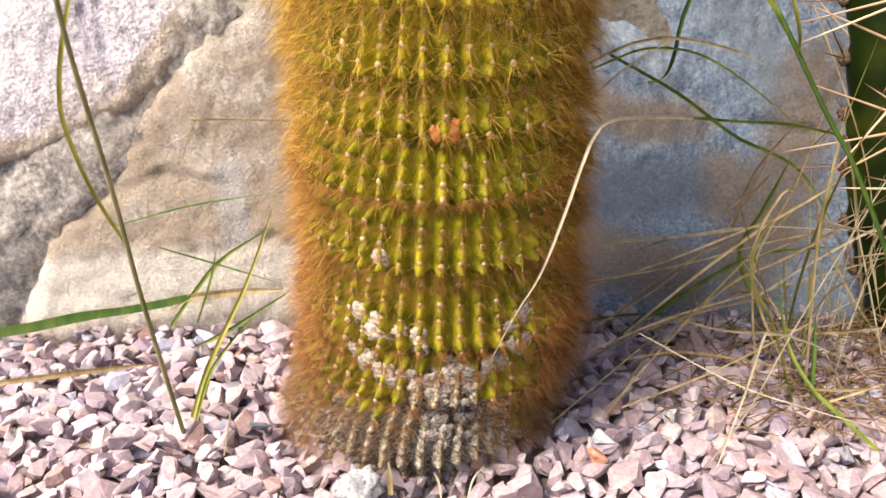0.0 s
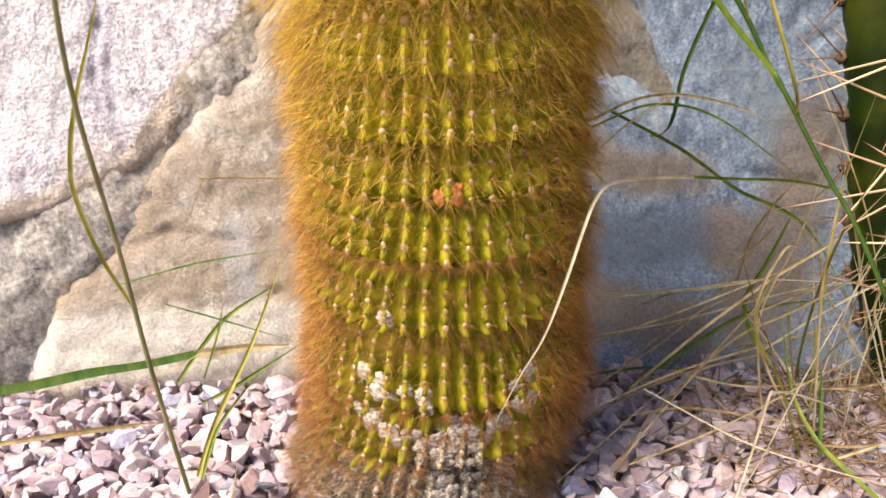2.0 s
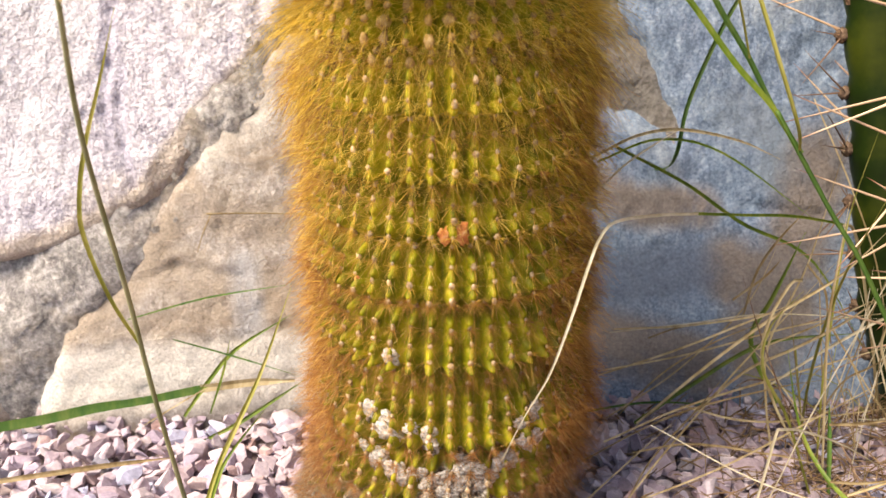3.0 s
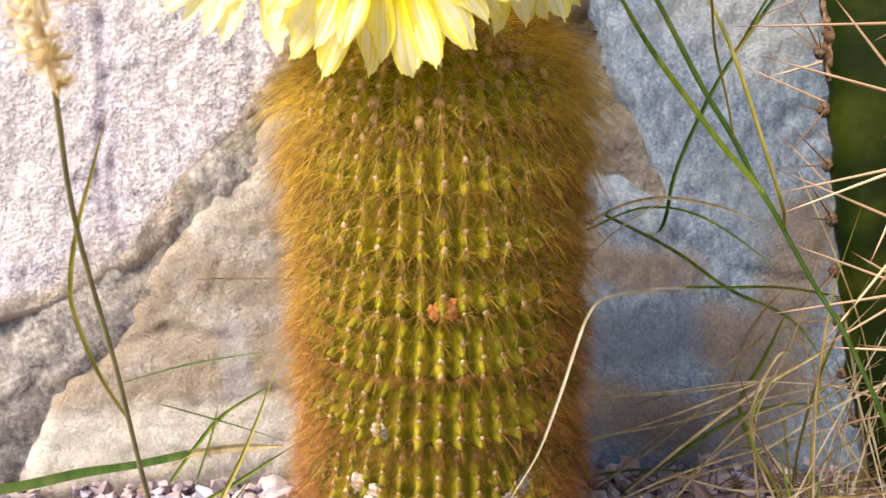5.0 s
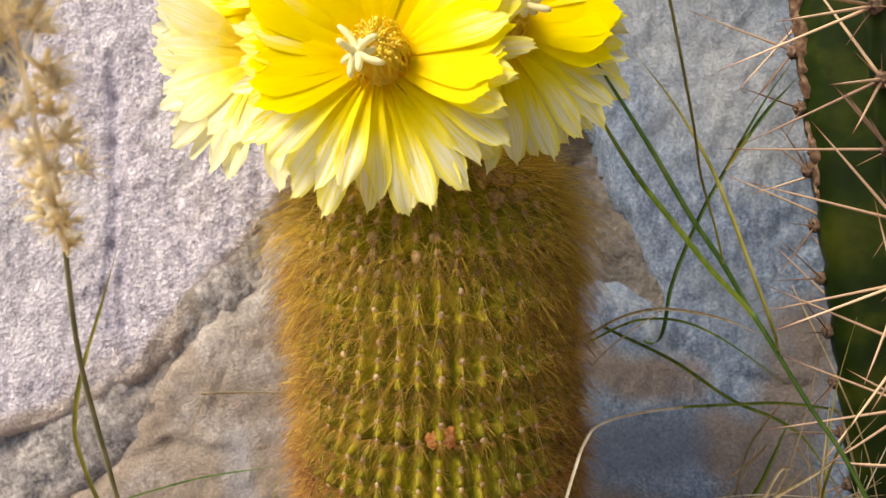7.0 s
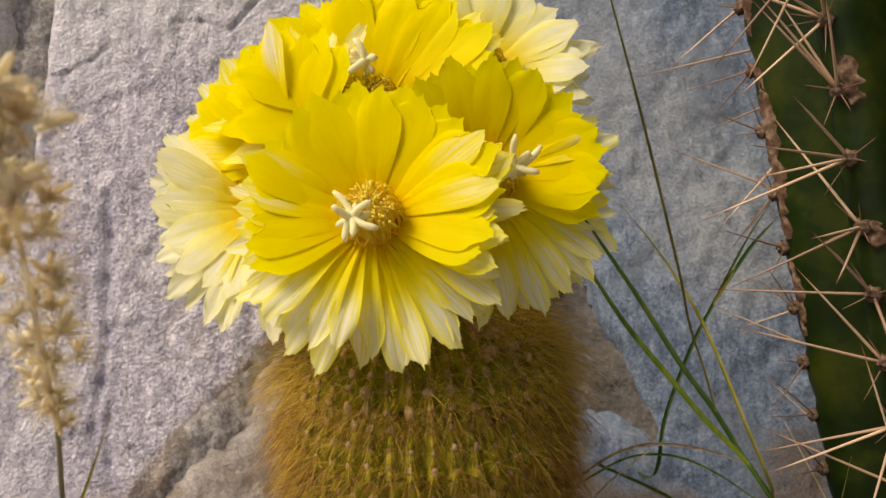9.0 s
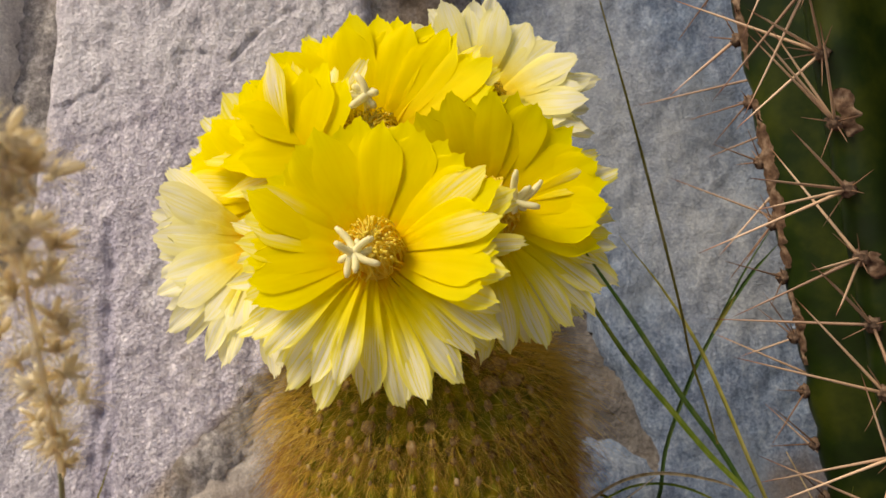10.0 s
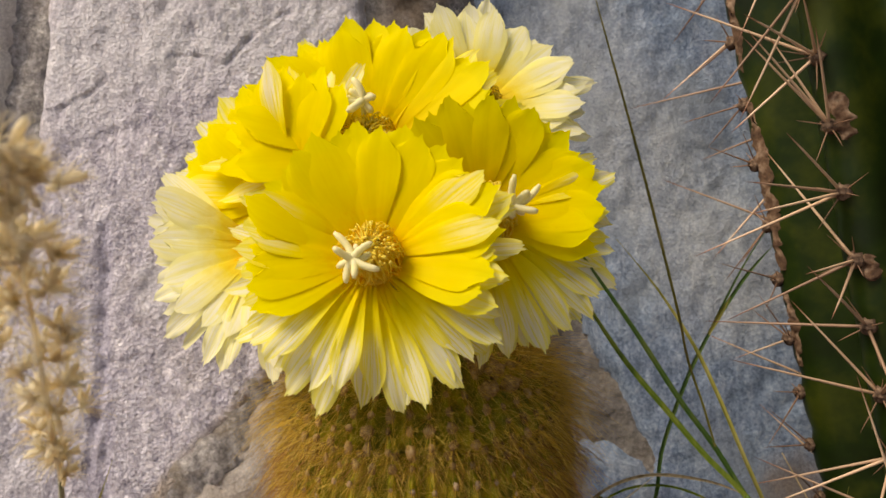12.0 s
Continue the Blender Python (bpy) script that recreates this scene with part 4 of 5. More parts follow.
def flower_tube(m):
    """The woolly tube that carries a flower up from the crown, in the flower's own space."""
    s = m.to_scale().x
    c, a = m.translation, m.to_3x3().normalized() @ Vector((0, 0, 1))
    root = Vector((0.55 * c.x, 0.316 + 0.25 * (c.y - 0.316), 0.232))
    line = glide([c - a * 0.0095 * s, c - a * 0.020 * s, root + (c - a * 0.03 * s - root) * 0.5, root], 16)
    v, f = tube(line, np.array([0.0072, 0.0080, 0.0082, 0.0078, 0.0074, 0.0071, 0.0068, 0.0066, 0.0064, 0.0062, 0.006, 0.0058, 0.0056, 0.0055, 0.0054, 0.0053]) * s, 16)
    v = np.array([p + 0.0007 * rough(p, 500, 3) for p in v])
    back_ = np.array(m.inverted())
    return data_mesh("flower", v @ back_[:3, :3].T + back_[:3, 3], f, TUBE)


def throat_mesh():
    prof, sides = [(0.0001, -0.0030), (0.004, -0.0028), (0.0062, -0.0028), (0.0074, -0.0040), (0.0078, -0.0064), (0.0074, -0.0092), (0.0090, -0.0090), (0.0092, -0.0094), (0.0060, -0.0102), (0.0001, -0.0102)], 20
    v = [(r * math.cos(2 * math.pi * j / sides), r * math.sin(2 * math.pi * j / sides), z) for r, z in prof for j in range(sides)]
    f = [(i * sides + j, i * sides + (j + 1) % sides, (i + 1) * sides + (j + 1) % sides, (i + 1) * sides + j) for i in range(len(prof) - 1) for j in range(sides)]
    return data_mesh("throat", np.array(v), f, THROAT)


def stamen_meshes(withered=False):
    fil, ant = [], []
    v0, f0 = ball(3, 5)
    for i in range(190):
        a, q = rnd.uniform(0, 2 * math.pi), math.sqrt(rnd.random())
        r0 = 0.0030 + 0.0068 * q
        r1 = r0 * rnd.uniform(0.30, 1.0)
        h = 0.0024 + 0.0022 * q * q + rnd.uniform(-0.001, 0.0014) - (0.002 if withered else 0.0)
        b = a + rnd.uniform(-0.35, 0.35)
        pts = glide([(r0 * math.cos(a), r0 * math.sin(a), -0.0085), (1.2 * r0 * math.cos(a), 1.2 * r0 * math.sin(a), -0.005), (1.16 * max(r0 * 0.9, r1) * math.cos(b), 1.16 * max(r0 * 0.9, r1) * math.sin(b), h - 0.0016),
                     (r1 * math.cos(b), r1 * math.sin(b), h)], 6)
        fil.append(tube(pts, 0.00021, 4, False))
        ant.append((v0 * np.array([0.00058, 0.00058, 0.00080]) * rnd.uniform(0.8, 1.3) + pts[-1], f0))
    return data_mesh("stamens", *joined(fil), STAMEN), data_mesh("anthers", *joined(ant), ANTHER)


def stigma_mesh(lobes, reach, tilt):
    top = np.array([tilt[0], tilt[1], 0.0085])
    pieces = [tube(glide([(0, 0, -0.009), (tilt[0] * 0.35, tilt[1] * 0.35, -0.002), top - (0, 0, 0.0005), top + (0, 0, 0.001)], 8), [0.0009] * 6 + [0.0012, 0.0006], 8)]
    for i in range(lobes):
        a = 2 * math.pi * (i + rnd.uniform(-0.45, 0.45)) / lobes
        e = rnd.uniform(-0.35, 0.9)
        L = reach * rnd.uniform(0.45, 1.1)
        d = np.array([math.cos(a) * math.cos(e), math.sin(a) * math.cos(e), math.sin(e)])
        bend = np.array([-math.sin(a), math.cos(a), 0]) * rnd.uniform(-0.6, 0.6) + np.array([0, 0, rnd.uniform(-0.5, 0.3)])
        s = np.linspace(0, 1, 8)[:, None]
        pts = top + d * L * s + bend * L * s * s
        pieces.append(tube(pts, np.array([1.2, 1.05, 0.95, 0.88, 0.86, 0.88, 0.80, 0.45]) * 0.0014, 7))
    return data_mesh("stigma", *joined(pieces), STIGMA)


def flower(center, axis, whorls, scale=1.0, spin=0.0, counts=(15, 16, 17), reach=0.009, tilt=(0.002, -0.003), lobes=9, withered=False, droop=12.0, spread=(-1.0, 1.0), hidden=(), label=""):
    """A wide funnel flower whose throat lies at center and which faces along axis."""
    m = Matrix.Translation(center) @ Vector(axis).to_track_quat("Z", "Y").to_matrix().to_4x4() @ Matrix.Scale(scale, 4)
    fl = part("flower", flower_tube(m), cactus, m, label)
    turn = m.to_3x3().normalized()
    for w, (count, meshes) in enumerate(zip(counts, whorls)):
        for i in range(count):
            a = spin + 2 * math.pi * (i + 0.33 * w + rnd.uniform(-1, 1) * (0.10, 0.16, 0.24)[w]) / count
            down = max(0.0, -(turn @ Vector((math.cos(a), math.sin(a), 0))).z)
            aim = turn @ Vector((math.cos(a), math.sin(a), 0))
            if any(aim.dot((Vector(q) - Vector(center)).normalized()) > limit for q, limit in hidden):
                continue
            if not spread[0] <= (turn @ Vector((math.cos(a), math.sin(a), 0))).z <= spread[1] or (w == 0 and down > 0.48 and lobes) or (w > 0 and lobes and scale < 1.15 and (turn @ Vector((math.cos(a), math.sin(a), 0))).z > 0.5):
                continue
            tip = rnd.gauss(0, 1.5 + 1.5 * w) + droop * down * (0.5 + 0.5 * w)
            k = rnd.uniform(0.96, 1.04) * (1 - (0.2, 0.06, 0.0)[w] * down) * (1 + (0.005 * droop + 0.0025 * droop * w) * down)
            k *= 1.10 if lobes and scale < 1.0 and w < 2 and aim.z > 0.3 else 1.0
            local = Matrix.Rotation(a, 4, "Z") @ Matrix.Rotation(radians(tip), 4, "Y") @ Matrix.Rotation(radians(rnd.gauss(0, 1.5 + 3.5 * w)), 4, "X") @ Matrix.Scale(k, 4)
            part("petal", rnd.choice(whorls[2] if w == 1 and down > 0.42 else meshes), fl, m @ local)
    part("throat", throat_mesh(), fl, m, "golden flower throat")
    if lobes or withered:
        fila, anth = stamen_meshes(withered)
        tagged(part("stamen_mass", fila, fl, m, "orange-yellow stamens"), kind="stuff")
        tagged(part("anther_mass", anth, fl, m), kind="stuff")
    if lobes:
        part("stigma", stigma_mesh(lobes, reach, tilt), fl, m, "cream-coloured star-shaped stigma")
    return fl


FRONT, RIGHT, TOP_ONE = (-0.0115, 0.252, 0.2722), (0.0280, 0.272, 0.2825), (-0.0170, 0.300, 0.3085)
flower(FRONT, (-0.03, -0.88, 0.42), BRIGHT, 0.97, 0.1, (36, 32, 26), 0.0102, (-0.0040, -0.0055), 9, droop=16.0, label="wide open bright yellow flower facing out")
flower(RIGHT, (0.26, -0.88, 0.36), BRIGHT, 1.02, 0.5, (34, 30, 26), 0.0090, (0.006, -0.001), 10, droop=5.0, hidden=((FRONT, 0.55),), label="open yellow flower with pale petal tips")
flower(TOP_ONE, (-0.03, -0.84, 0.50), YELLOW, 1.22, 0.9, (36, 32, 26), 0.0080, (0.0, 0.010), 8, spread=(-0.3, 1.0), hidden=((FRONT, 0.75), (RIGHT, 0.6)), label="open yellow flower facing up on the crown")
flower((0.0265, 0.326, 0.3260), (0.16, -0.80, 0.52), PALE, 1.02, 0.3, (20, 22, 22), lobes=0, withered=True, hidden=((RIGHT, 0.35), (TOP_ONE, 0.45)), label="fading pale yellow flower with withered stamens")
flower((-0.0590, 0.284, 0.2725), (-0.38, -0.92, 0.16), PALE, 1.04, 0.7, (18, 20, 22), lobes=0, droop=-6.0, spread=(-1.0, 0.6), hidden=((FRONT, 0.55),), label="pale yellow flower turned to the side")
flower((-0.0490, 0.293, 0.2930), (-0.34, -0.84, 0.36), YELLOW[:1] + BRIGHT[1:], 1.08, 0.2, (30, 28, 26), lobes=0, spread=(-0.5, 1.0), hidden=((FRONT, 0.6), (TOP_ONE, 0.9)), label="yellow flower leaning sideways over the crown")


# ---- dark green spiny cactus ----
def green_axis(z):
    return np.stack([0.212 - 0.19 * (z - 0.358), 0.360 + 0.02 * (z - 0.3), z], -1)


G_RIBS, G_TURN = 8, radians(172)


def green_radius(th, z):
    w = np.cos((th - G_TURN) * G_RIBS)
    r = 0.0585 + 0.0115 * np.sign(w) * np.abs(w) ** 0.8
    return r * np.sqrt(np.clip(1 - (np.maximum(z - 0.50, 0) / 0.062) ** 2, 0, 1)) * (1 - 0.12 * step(0.06, 0.0, z))


def green_body():
    zz = np.concatenate([np.linspace(-0.015, 0.50, 60), 0.50 + 0.06 * np.sin(np.linspace(0.05, math.pi / 2, 16))])
    th = np.linspace(0, 2 * np.pi, 160, endpoint=False)
    T, Z = np.meshgrid(th, zz)
    c = axis_pts = green_axis(Z)
    r = green_radius(T, Z)
    r = r + 0.0012 * np.cos((T - G_TURN) * G_RIBS) * np.cos(Z / 0.026 * 2 * np.pi)
    v = np.stack([c[..., 0] + r * np.cos(T), c[..., 1] + r * np.sin(T), Z], -1).reshape(-1, 3)
    ids = np.arange(T.size).reshape(T.shape)
    nx = np.roll(ids, -1, 1)
    q = np.stack([ids[:-1], nx[:-1], nx[1:], ids[1:]], -1).reshape(-1, 4)
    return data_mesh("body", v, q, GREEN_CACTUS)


def needle(mat):
    """A stout straight spine, one long, along z."""
    pts = np.array([(0, 0, 0), (0, 0, 0.05), (0.004, 0, 0.35), (0.006, 0, 0.7), (0.0, 0, 0.93), (0, 0, 1)])
    return data_mesh("spine", *tube(pts, [0.032, 0.021, 0.017, 0.012, 0.005, 0.001], 7), mat)


green = thing("spiny_cactus", (0.290, 0.355, 0.0), "dark green ribbed cactus with long tan spines", "cactus")
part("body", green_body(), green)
NEEDLE, NEEDLE_DARK = needle(LONG_SPINE), needle(DARK_SPINE)
CUSHION = [lump_mesh("areole", (0.0033, 0.0033, 0.0026), AREOLE_DARK, s, 0.4) for s in (1.5, 4.5)]
for rib in range(-1, 4):
    th = G_TURN + rib * 2 * math.pi / G_RIBS
    z = 0.028 + 0.009 * (rib % 3)
    while z < 0.49:
        c, r = green_axis(np.array(z)), float(green_radius(np.array(th), np.array(z)))
        o = Vector((math.cos(th), math.sin(th), 0))
        p = Vector(c) + o * (r + 0.001)
        base = part("areole", rnd.choice(CUSHION), green, Matrix.Translation(p) @ o.to_track_quat("Z", "Y").to_matrix().to_4x4())
        side = Vector((-math.sin(th), math.cos(th), 0))
        edge = rib == 0
        fan = [(rnd.uniform(0.7, 1.0), rnd.gauss(0, 0.85), rnd.gauss(0.05, 0.85), rnd.uniform(0.018, 0.044) if edge else rnd.uniform(0.034, 0.072)) for _ in range(1 if rib < 0 else 2 if edge else 4)]
        for i in range(2 if rib < 1 else 4):
            a = 2 * math.pi * (i + rnd.random()) / 4
            fan.append((rnd.uniform(0.3, 0.7), math.cos(a), math.sin(a), rnd.uniform(0.008, 0.018)))
        for out, sx, uz, L in fan:
            d = (o * out + side * sx + Vector((0, 0, uz))).normalized()
            thick = 0.018 if L < 0.02 else 0.022 if edge else 0.034
            part("spine", NEEDLE_DARK if edge or L < 0.02 else NEEDLE, base, Matrix.Translation(p) @ d.to_track_quat("Z", "Y").to_matrix().to_4x4() @ Matrix.Diagonal((thick, thick, L, 1)))
        z += 0.0265 * rnd.uniform(0.93, 1.07)


def bark_strip(rib, lo, hi, width, seed):
    """A dry brown scar along a rib."""
    n, k = 44, 9
    v = []
    for i in range(n):
        z = lo + (hi - lo) * i / (n - 1)
        fade = math.sin(math.pi * min(1, max(0.02, i / (n - 1)))) ** 0.5
        for j in range(k):
            u = 2 * j / (k - 1) - 1
            w = width * fade * (1 + 0.9 * noise.noise(Vector((seed, z * 230, 2 * u))))
            th = G_TURN + rib * 2 * math.pi / G_RIBS + u * w / 0.07 + 0.06
            c, r = green_axis(np.array(z)), float(green_radius(np.array(th), np.array(z)))
            h = 0.0012 * (1 - u * u) + 0.0022 * noise.noise(Vector((u * 2 + seed, z * 300, 1.0))) - (0.001 if abs(u) > 0.95 else 0)
            v.append((c[0] + (r + h) * math.cos(th), c[1] + (r + h) * math.sin(th), z))
    f = [(i * k + j, i * k + j + 1, (i + 1) * k + j + 1, (i + 1) * k + j) for i in range(n - 1) for j in range(k - 1)]
    return data_mesh("bark_scar", np.array(v), f, BROWN_BARK)


for rib, lo, hi, w, s in ((0, 0.245, 0.322, 0.0036, 1.0), (1, 0.303, 0.322, 0.005, 3.0), (0, 0.335, 0.40, 0.002, 5.0), (0, 0.20, 0.235, 0.002, 6.0), (1, 0.247, 0.258, 0.004, 8.0), (1, 0.36, 0.40, 0.005, 12.0)):
    part("bark_scar", bark_strip(rib, lo, hi, w, s), green, None, "dry brown corky scar")


# ---- grasses ----
def blade_mesh(pts, width, mat, fold=0.25, tip=0.15, foot=0.6, n=16, name="blade"):
    """A grass leaf: folded along the middle, tapering, of real thickness."""
    c = glide(pts, n)
    t = np.gradient(c, axis=0)
    t /= np.linalg.norm(t, axis=1)[:, None]
    view = np.array([0.15, -1.0, 0.25])
    side = np.cross(t, view)
    side /= np.linalg.norm(side, axis=1)[:, None] + 1e-9
    face = np.cross(side, t)
    s = np.linspace(0, 1, n)
    w = width / 2 * np.minimum(1, foot + (1 - foot) * s / 0.3) * np.where(s > 0.55, np.maximum(tip, 1 - (np.maximum(s - 0.55, 0) / 0.45) ** 1.6), 1)
    h = 0.00022
    rows = []
    for u, dpt in ((-1, 0), (0, fold), (1, 0), (0.0, fold - 2 * h / width)):
        rows.append(c + side * (u * w)[:, None] - face * (dpt * w * 2)[:, None] * (1 if u else 1) - (face * h if dpt != fold and u == 0 else 0))
    v = np.stack(rows, 1).reshape(-1, 3)
    f = []
    for i in range(n - 1):
        for a, b in ((0, 1), (1, 2), (2, 3), (3, 0)):
            f.append((4 * i + a, 4 * i + b, 4 * i + 4 + b, 4 * i + 4 + a))
    return data_mesh(name, v, f, mat, False)


def stem_mesh(pts, r0, r1, mat, n=22, name="stem"):
    return data_mesh(name, *tube(glide(pts, n), np.linspace(r0, r1, n), 7), mat)


# flowering grass stalk that stands nearer than the cactus, its fluffy head leaning out
stalk = thing("grass_stalk", (-0.108, 0.259, 0.0), "slender green grass stalk with a fluffy tan seed head", "grass")
STALK = [(-0.108, 0.259, -0.004), (-0.108, 0.245, 0.070), (-0.105, 0.232, 0.124), (-0.0962, 0.205, 0.184), (-0.0825, 0.180, 0.227)]
part("stem", stem_mesh(STALK, 0.0010, 0.0007, STEM, 40), stalk)
part("leaf", blade_mesh([(-0.107, 0.240, 0.098), (-0.112, 0.233, 0.122), (-0.114, 0.228, 0.146), (-0.111, 0.224, 0.160), (-0.104, 0.220, 0.178), (-0.092, 0.213, 0.200), (-0.082, 0.208, 0.220)], 0.0016, GRASS_YELLOW, 0.3, 0.1, 0.8, 30), stalk, None, "yellow-green leaf bent outward")


def seed_head():
    line = glide([(-0.0825, 0.180, 0.2255), (-0.0730, 0.159, 0.2505), (-0.0650, 0.141, 0.2755), (-0.0590, 0.127, 0.2930), (-0.0535, 0.115, 0.3050)], 80)
    pieces = []
    v0, f0 = ball(4, 5)
    for c_ in range(52):
        s = (c_ + rnd.random()) / 52
        wide = 0.35 + 0.65 * math.sin(math.pi * min(1, 0.10 + 0.8 * s))
        a = c_ * 2.4 + rnd.uniform(-0.4, 0.4)
        stem0 = line[int(s * 79)]
        hub = stem0 + np.array([math.cos(a), 0.8 * math.sin(a), 0.9]) * 0.0078 * wide * rnd.uniform(0.2, 1.2)
        pieces.append(tube([stem0, (stem0 + hub) / 2 + (0, 0, 0.0006), hub], [0.00016, 0.00014, 0.0001], 4, False))
        for h in range(44):
            d = np.array([rnd.gauss(0, 1), rnd.gauss(0, 1), rnd.gauss(0.5, 0.9)]) + 0.8 * np.array([math.cos(a), math.sin(a), 0.3])
            d /= np.linalg.norm(d)
            L = rnd.uniform(0.003, 0.0095) * (0.55 + 0.45 * wide)
            pieces.append(tube([hub, hub + d * L * 0.6, hub + d * L + (0, 0, -0.0006)], [0.00011, 0.00011, 0.00006], 3, False))
            if h % 9 == 0:
                x = np.cross(d, [0.3, 0.5, 0.8])
                x /= np.linalg.norm(x)
                y = np.cross(d, x)
                k = rnd.uniform(0.7, 1.3)
                pieces.append((v0 @ np.stack([x * 0.0009 * k, y * 0.0006 * k, d * 0.0024 * k]) + hub + d * L * 0.45, f0))
    pieces.append(tube(line, np.linspace(0.0008, 0.0003, 80), 5))
    return data_mesh("seed_head", *joined(pieces), FLUFF)


tagged(part("seed_head", seed_head(), stalk, None, "fluffy dry tan seed head"), kind="stuff")

side_grass = thing("grass_clump", (-0.107, 0.268, 0.0), "sparse green and yellow grass blades rooted in gravel", "grass")
part("blade", blade_mesh([(-0.108, 0.261, -0.004), (-0.102, 0.275, 0.017), (-0.095, 0.285, 0.032), (-0.085, 0.300, 0.052), (-0.071, 0.315, 0.088)], 0.0022, GRASS_YELLOW, 0.3, 0.12, 0.8), side_grass)
part("blade", blade_mesh([(-0.106, 0.262, -0.004), (-0.101, 0.272, 0.014), (-0.096, 0.280, 0.024), (-0.083, 0.30, 0.036)], 0.0016, GRASS, 0.3, 0.12), side_grass)

wall_grass = thing("grass_clump", (-0.110, 0.330, 0.0), "green grass blades lying along the foot of the wall", "grass")
part("blade", blade_mesh([(-0.270, 0.318, -0.002), (-0.239, 0.326, 0.003), (-0.211, 0.331, 0.006), (-0.185, 0.336, 0.010), (-0.159, 0.339, 0.013), (-0.129, 0.343, 0.018)], 0.0054, GRASS_DEEP, 0.06, 0.8, 0.8), wall_grass, None, "broad flat green blade")
part("blade", blade_mesh([(-0.131, 0.3425, 0.0178), (-0.105, 0.342, 0.022), (-0.080, 0.338, 0.026)], 0.0042, STRAW, 0.2, 0.4, 1.0), wall_grass, None, "dried tan end of the broad blade")
for pts, w, mat in (([(-0.126, 0.322, 0.0), (-0.110, 0.328, 0.006), (-0.098, 0.333, 0.012), (-0.070, 0.338, 0.030)], 0.0022, GRASS), ([(-0.140, 0.338, 0.004), (-0.128, 0.343, 0.020), (-0.111, 0.346, 0.039), (-0.080, 0.344, 0.060)], 0.0022, GRASS),
                    ([(-0.160, 0.338, 0.060), (-0.121, 0.344, 0.069), (-0.076, 0.343, 0.077)], 0.0009, GRASS_DEEP), ([(-0.139, 0.338, 0.049), (-0.110, 0.342, 0.037), (-0.078, 0.339, 0.028)], 0.0009, GRASS_DEEP),
                    ([(-0.126, 0.338, 0.006), (-0.118, 0.344, 0.028), (-0.113, 0.345, 0.045)], 0.0012, GRASS), ([(-0.158, 0.33, 0.004), (-0.140, 0.337, 0.013), (-0.118, 0.338, 0.026)], 0.0008, STRAW)):
    part("blade", blade_mesh(pts, w, mat, 0.3, 0.1, 0.7), wall_grass)
fallen = thing("fallen_straw", (-0.160, 0.285, 0.0), "dry tan grass blade lying on the gravel", "grass")
part("blade", blade_mesh([(-0.215, 0.270, 0.012), (-0.163, 0.283, 0.013), (-0.128, 0.290, 0.014)], 0.0026, STRAW_DULL, 0.2, 0.2, 0.9), fallen)

# green grass with forked stems
tall = thing("forked_grass", (0.205, 0.278, 0.0), "tall forked green grass stems with narrow leaves", "grass")
part("stem", stem_mesh([(0.207, 0.276, -0.004), (0.197, 0.277, 0.030), (0.183, 0.278, 0.068), (0.1596, 0.280, 0.1126), (0.1458, 0.2814, 0.1331), (0.1314, 0.2829, 0.156), (0.1215, 0.2843, 0.1722)], 0.0011, 0.0008, GRASS_DEEP, 40), tall)
for pts, w, mat in (([(0.1314, 0.2829, 0.156), (0.1207, 0.2843, 0.1724), (0.1061, 0.2857, 0.1882), (0.0933, 0.2871, 0.2042), (0.0775, 0.2886, 0.2244), (0.0639, 0.290, 0.2461), (0.052, 0.292, 0.266)], 0.0022, GRASS),
                    ([(0.1320, 0.2830, 0.1565), (0.1218, 0.2865, 0.1712), (0.1100, 0.2868, 0.1910), (0.0967, 0.285, 0.2100), (0.0811, 0.2825, 0.2354), (0.0664, 0.280, 0.2577), (0.057, 0.279, 0.272)], 0.0021, GRASS_DEEP),
                    ([(0.1105, 0.2868, 0.1905), (0.1065, 0.288, 0.206), (0.1005, 0.2867, 0.2242), (0.0936, 0.2733, 0.2453), (0.0817, 0.262, 0.286), (0.0733, 0.255, 0.3139), (0.064, 0.250, 0.3453), (0.0614, 0.249, 0.3555)], 0.0011, GRASS_YELLOW),
                    ([(0.1310, 0.2827, 0.1570), (0.1268, 0.276, 0.168), (0.1175, 0.276, 0.1908), (0.1099, 0.282, 0.2124), (0.1026, 0.288, 0.2302), (0.0909, 0.294, 0.2503), (0.0772, 0.300, 0.2687)], 0.0016, GRASS_YELLOW)):
    part("leaf", blade_mesh(pts, w, mat, 0.35, 0.12, 0.8, 30), tall)
back_leaf = thing("green_grass_blade", (0.110, 0.452, 0.108), "deep green grass blade growing from a wall joint", "grass")
part("blade", blade_mesh([(0.110, 0.440, 0.104), (0.1105, 0.405, 0.115), (0.1116, 0.390, 0.1291), (0.1159, 0.394, 0.152), (0.1294, 0.398, 0.1861), (0.1431, 0.402, 0.211), (0.159, 0.404, 0.241), (0.1765, 0.404, 0.268)], 0.0022, GRASS_DEEP, 0.3, 0.1, 0.6, 30), back_leaf)
part("blade", blade_mesh([(0.1431, 0.4015, 0.2105), (0.1505, 0.402, 0.2225), (0.161, 0.402, 0.238), (0.1735, 0.400, 0.253)], 0.0020, GRASS_DEEP, 0.3, 0.1, 0.6, 30), back_leaf)
part("blade", blade_mesh([(0.141, 0.4005, 0.208), (0.1465, 0.4005, 0.2175), (0.152, 0.4005, 0.227)], 0.0024, GRASS_YELLOW, 0.3, 0.3, 0.6, 12), back_leaf, None, "yellowed fold of the blade")

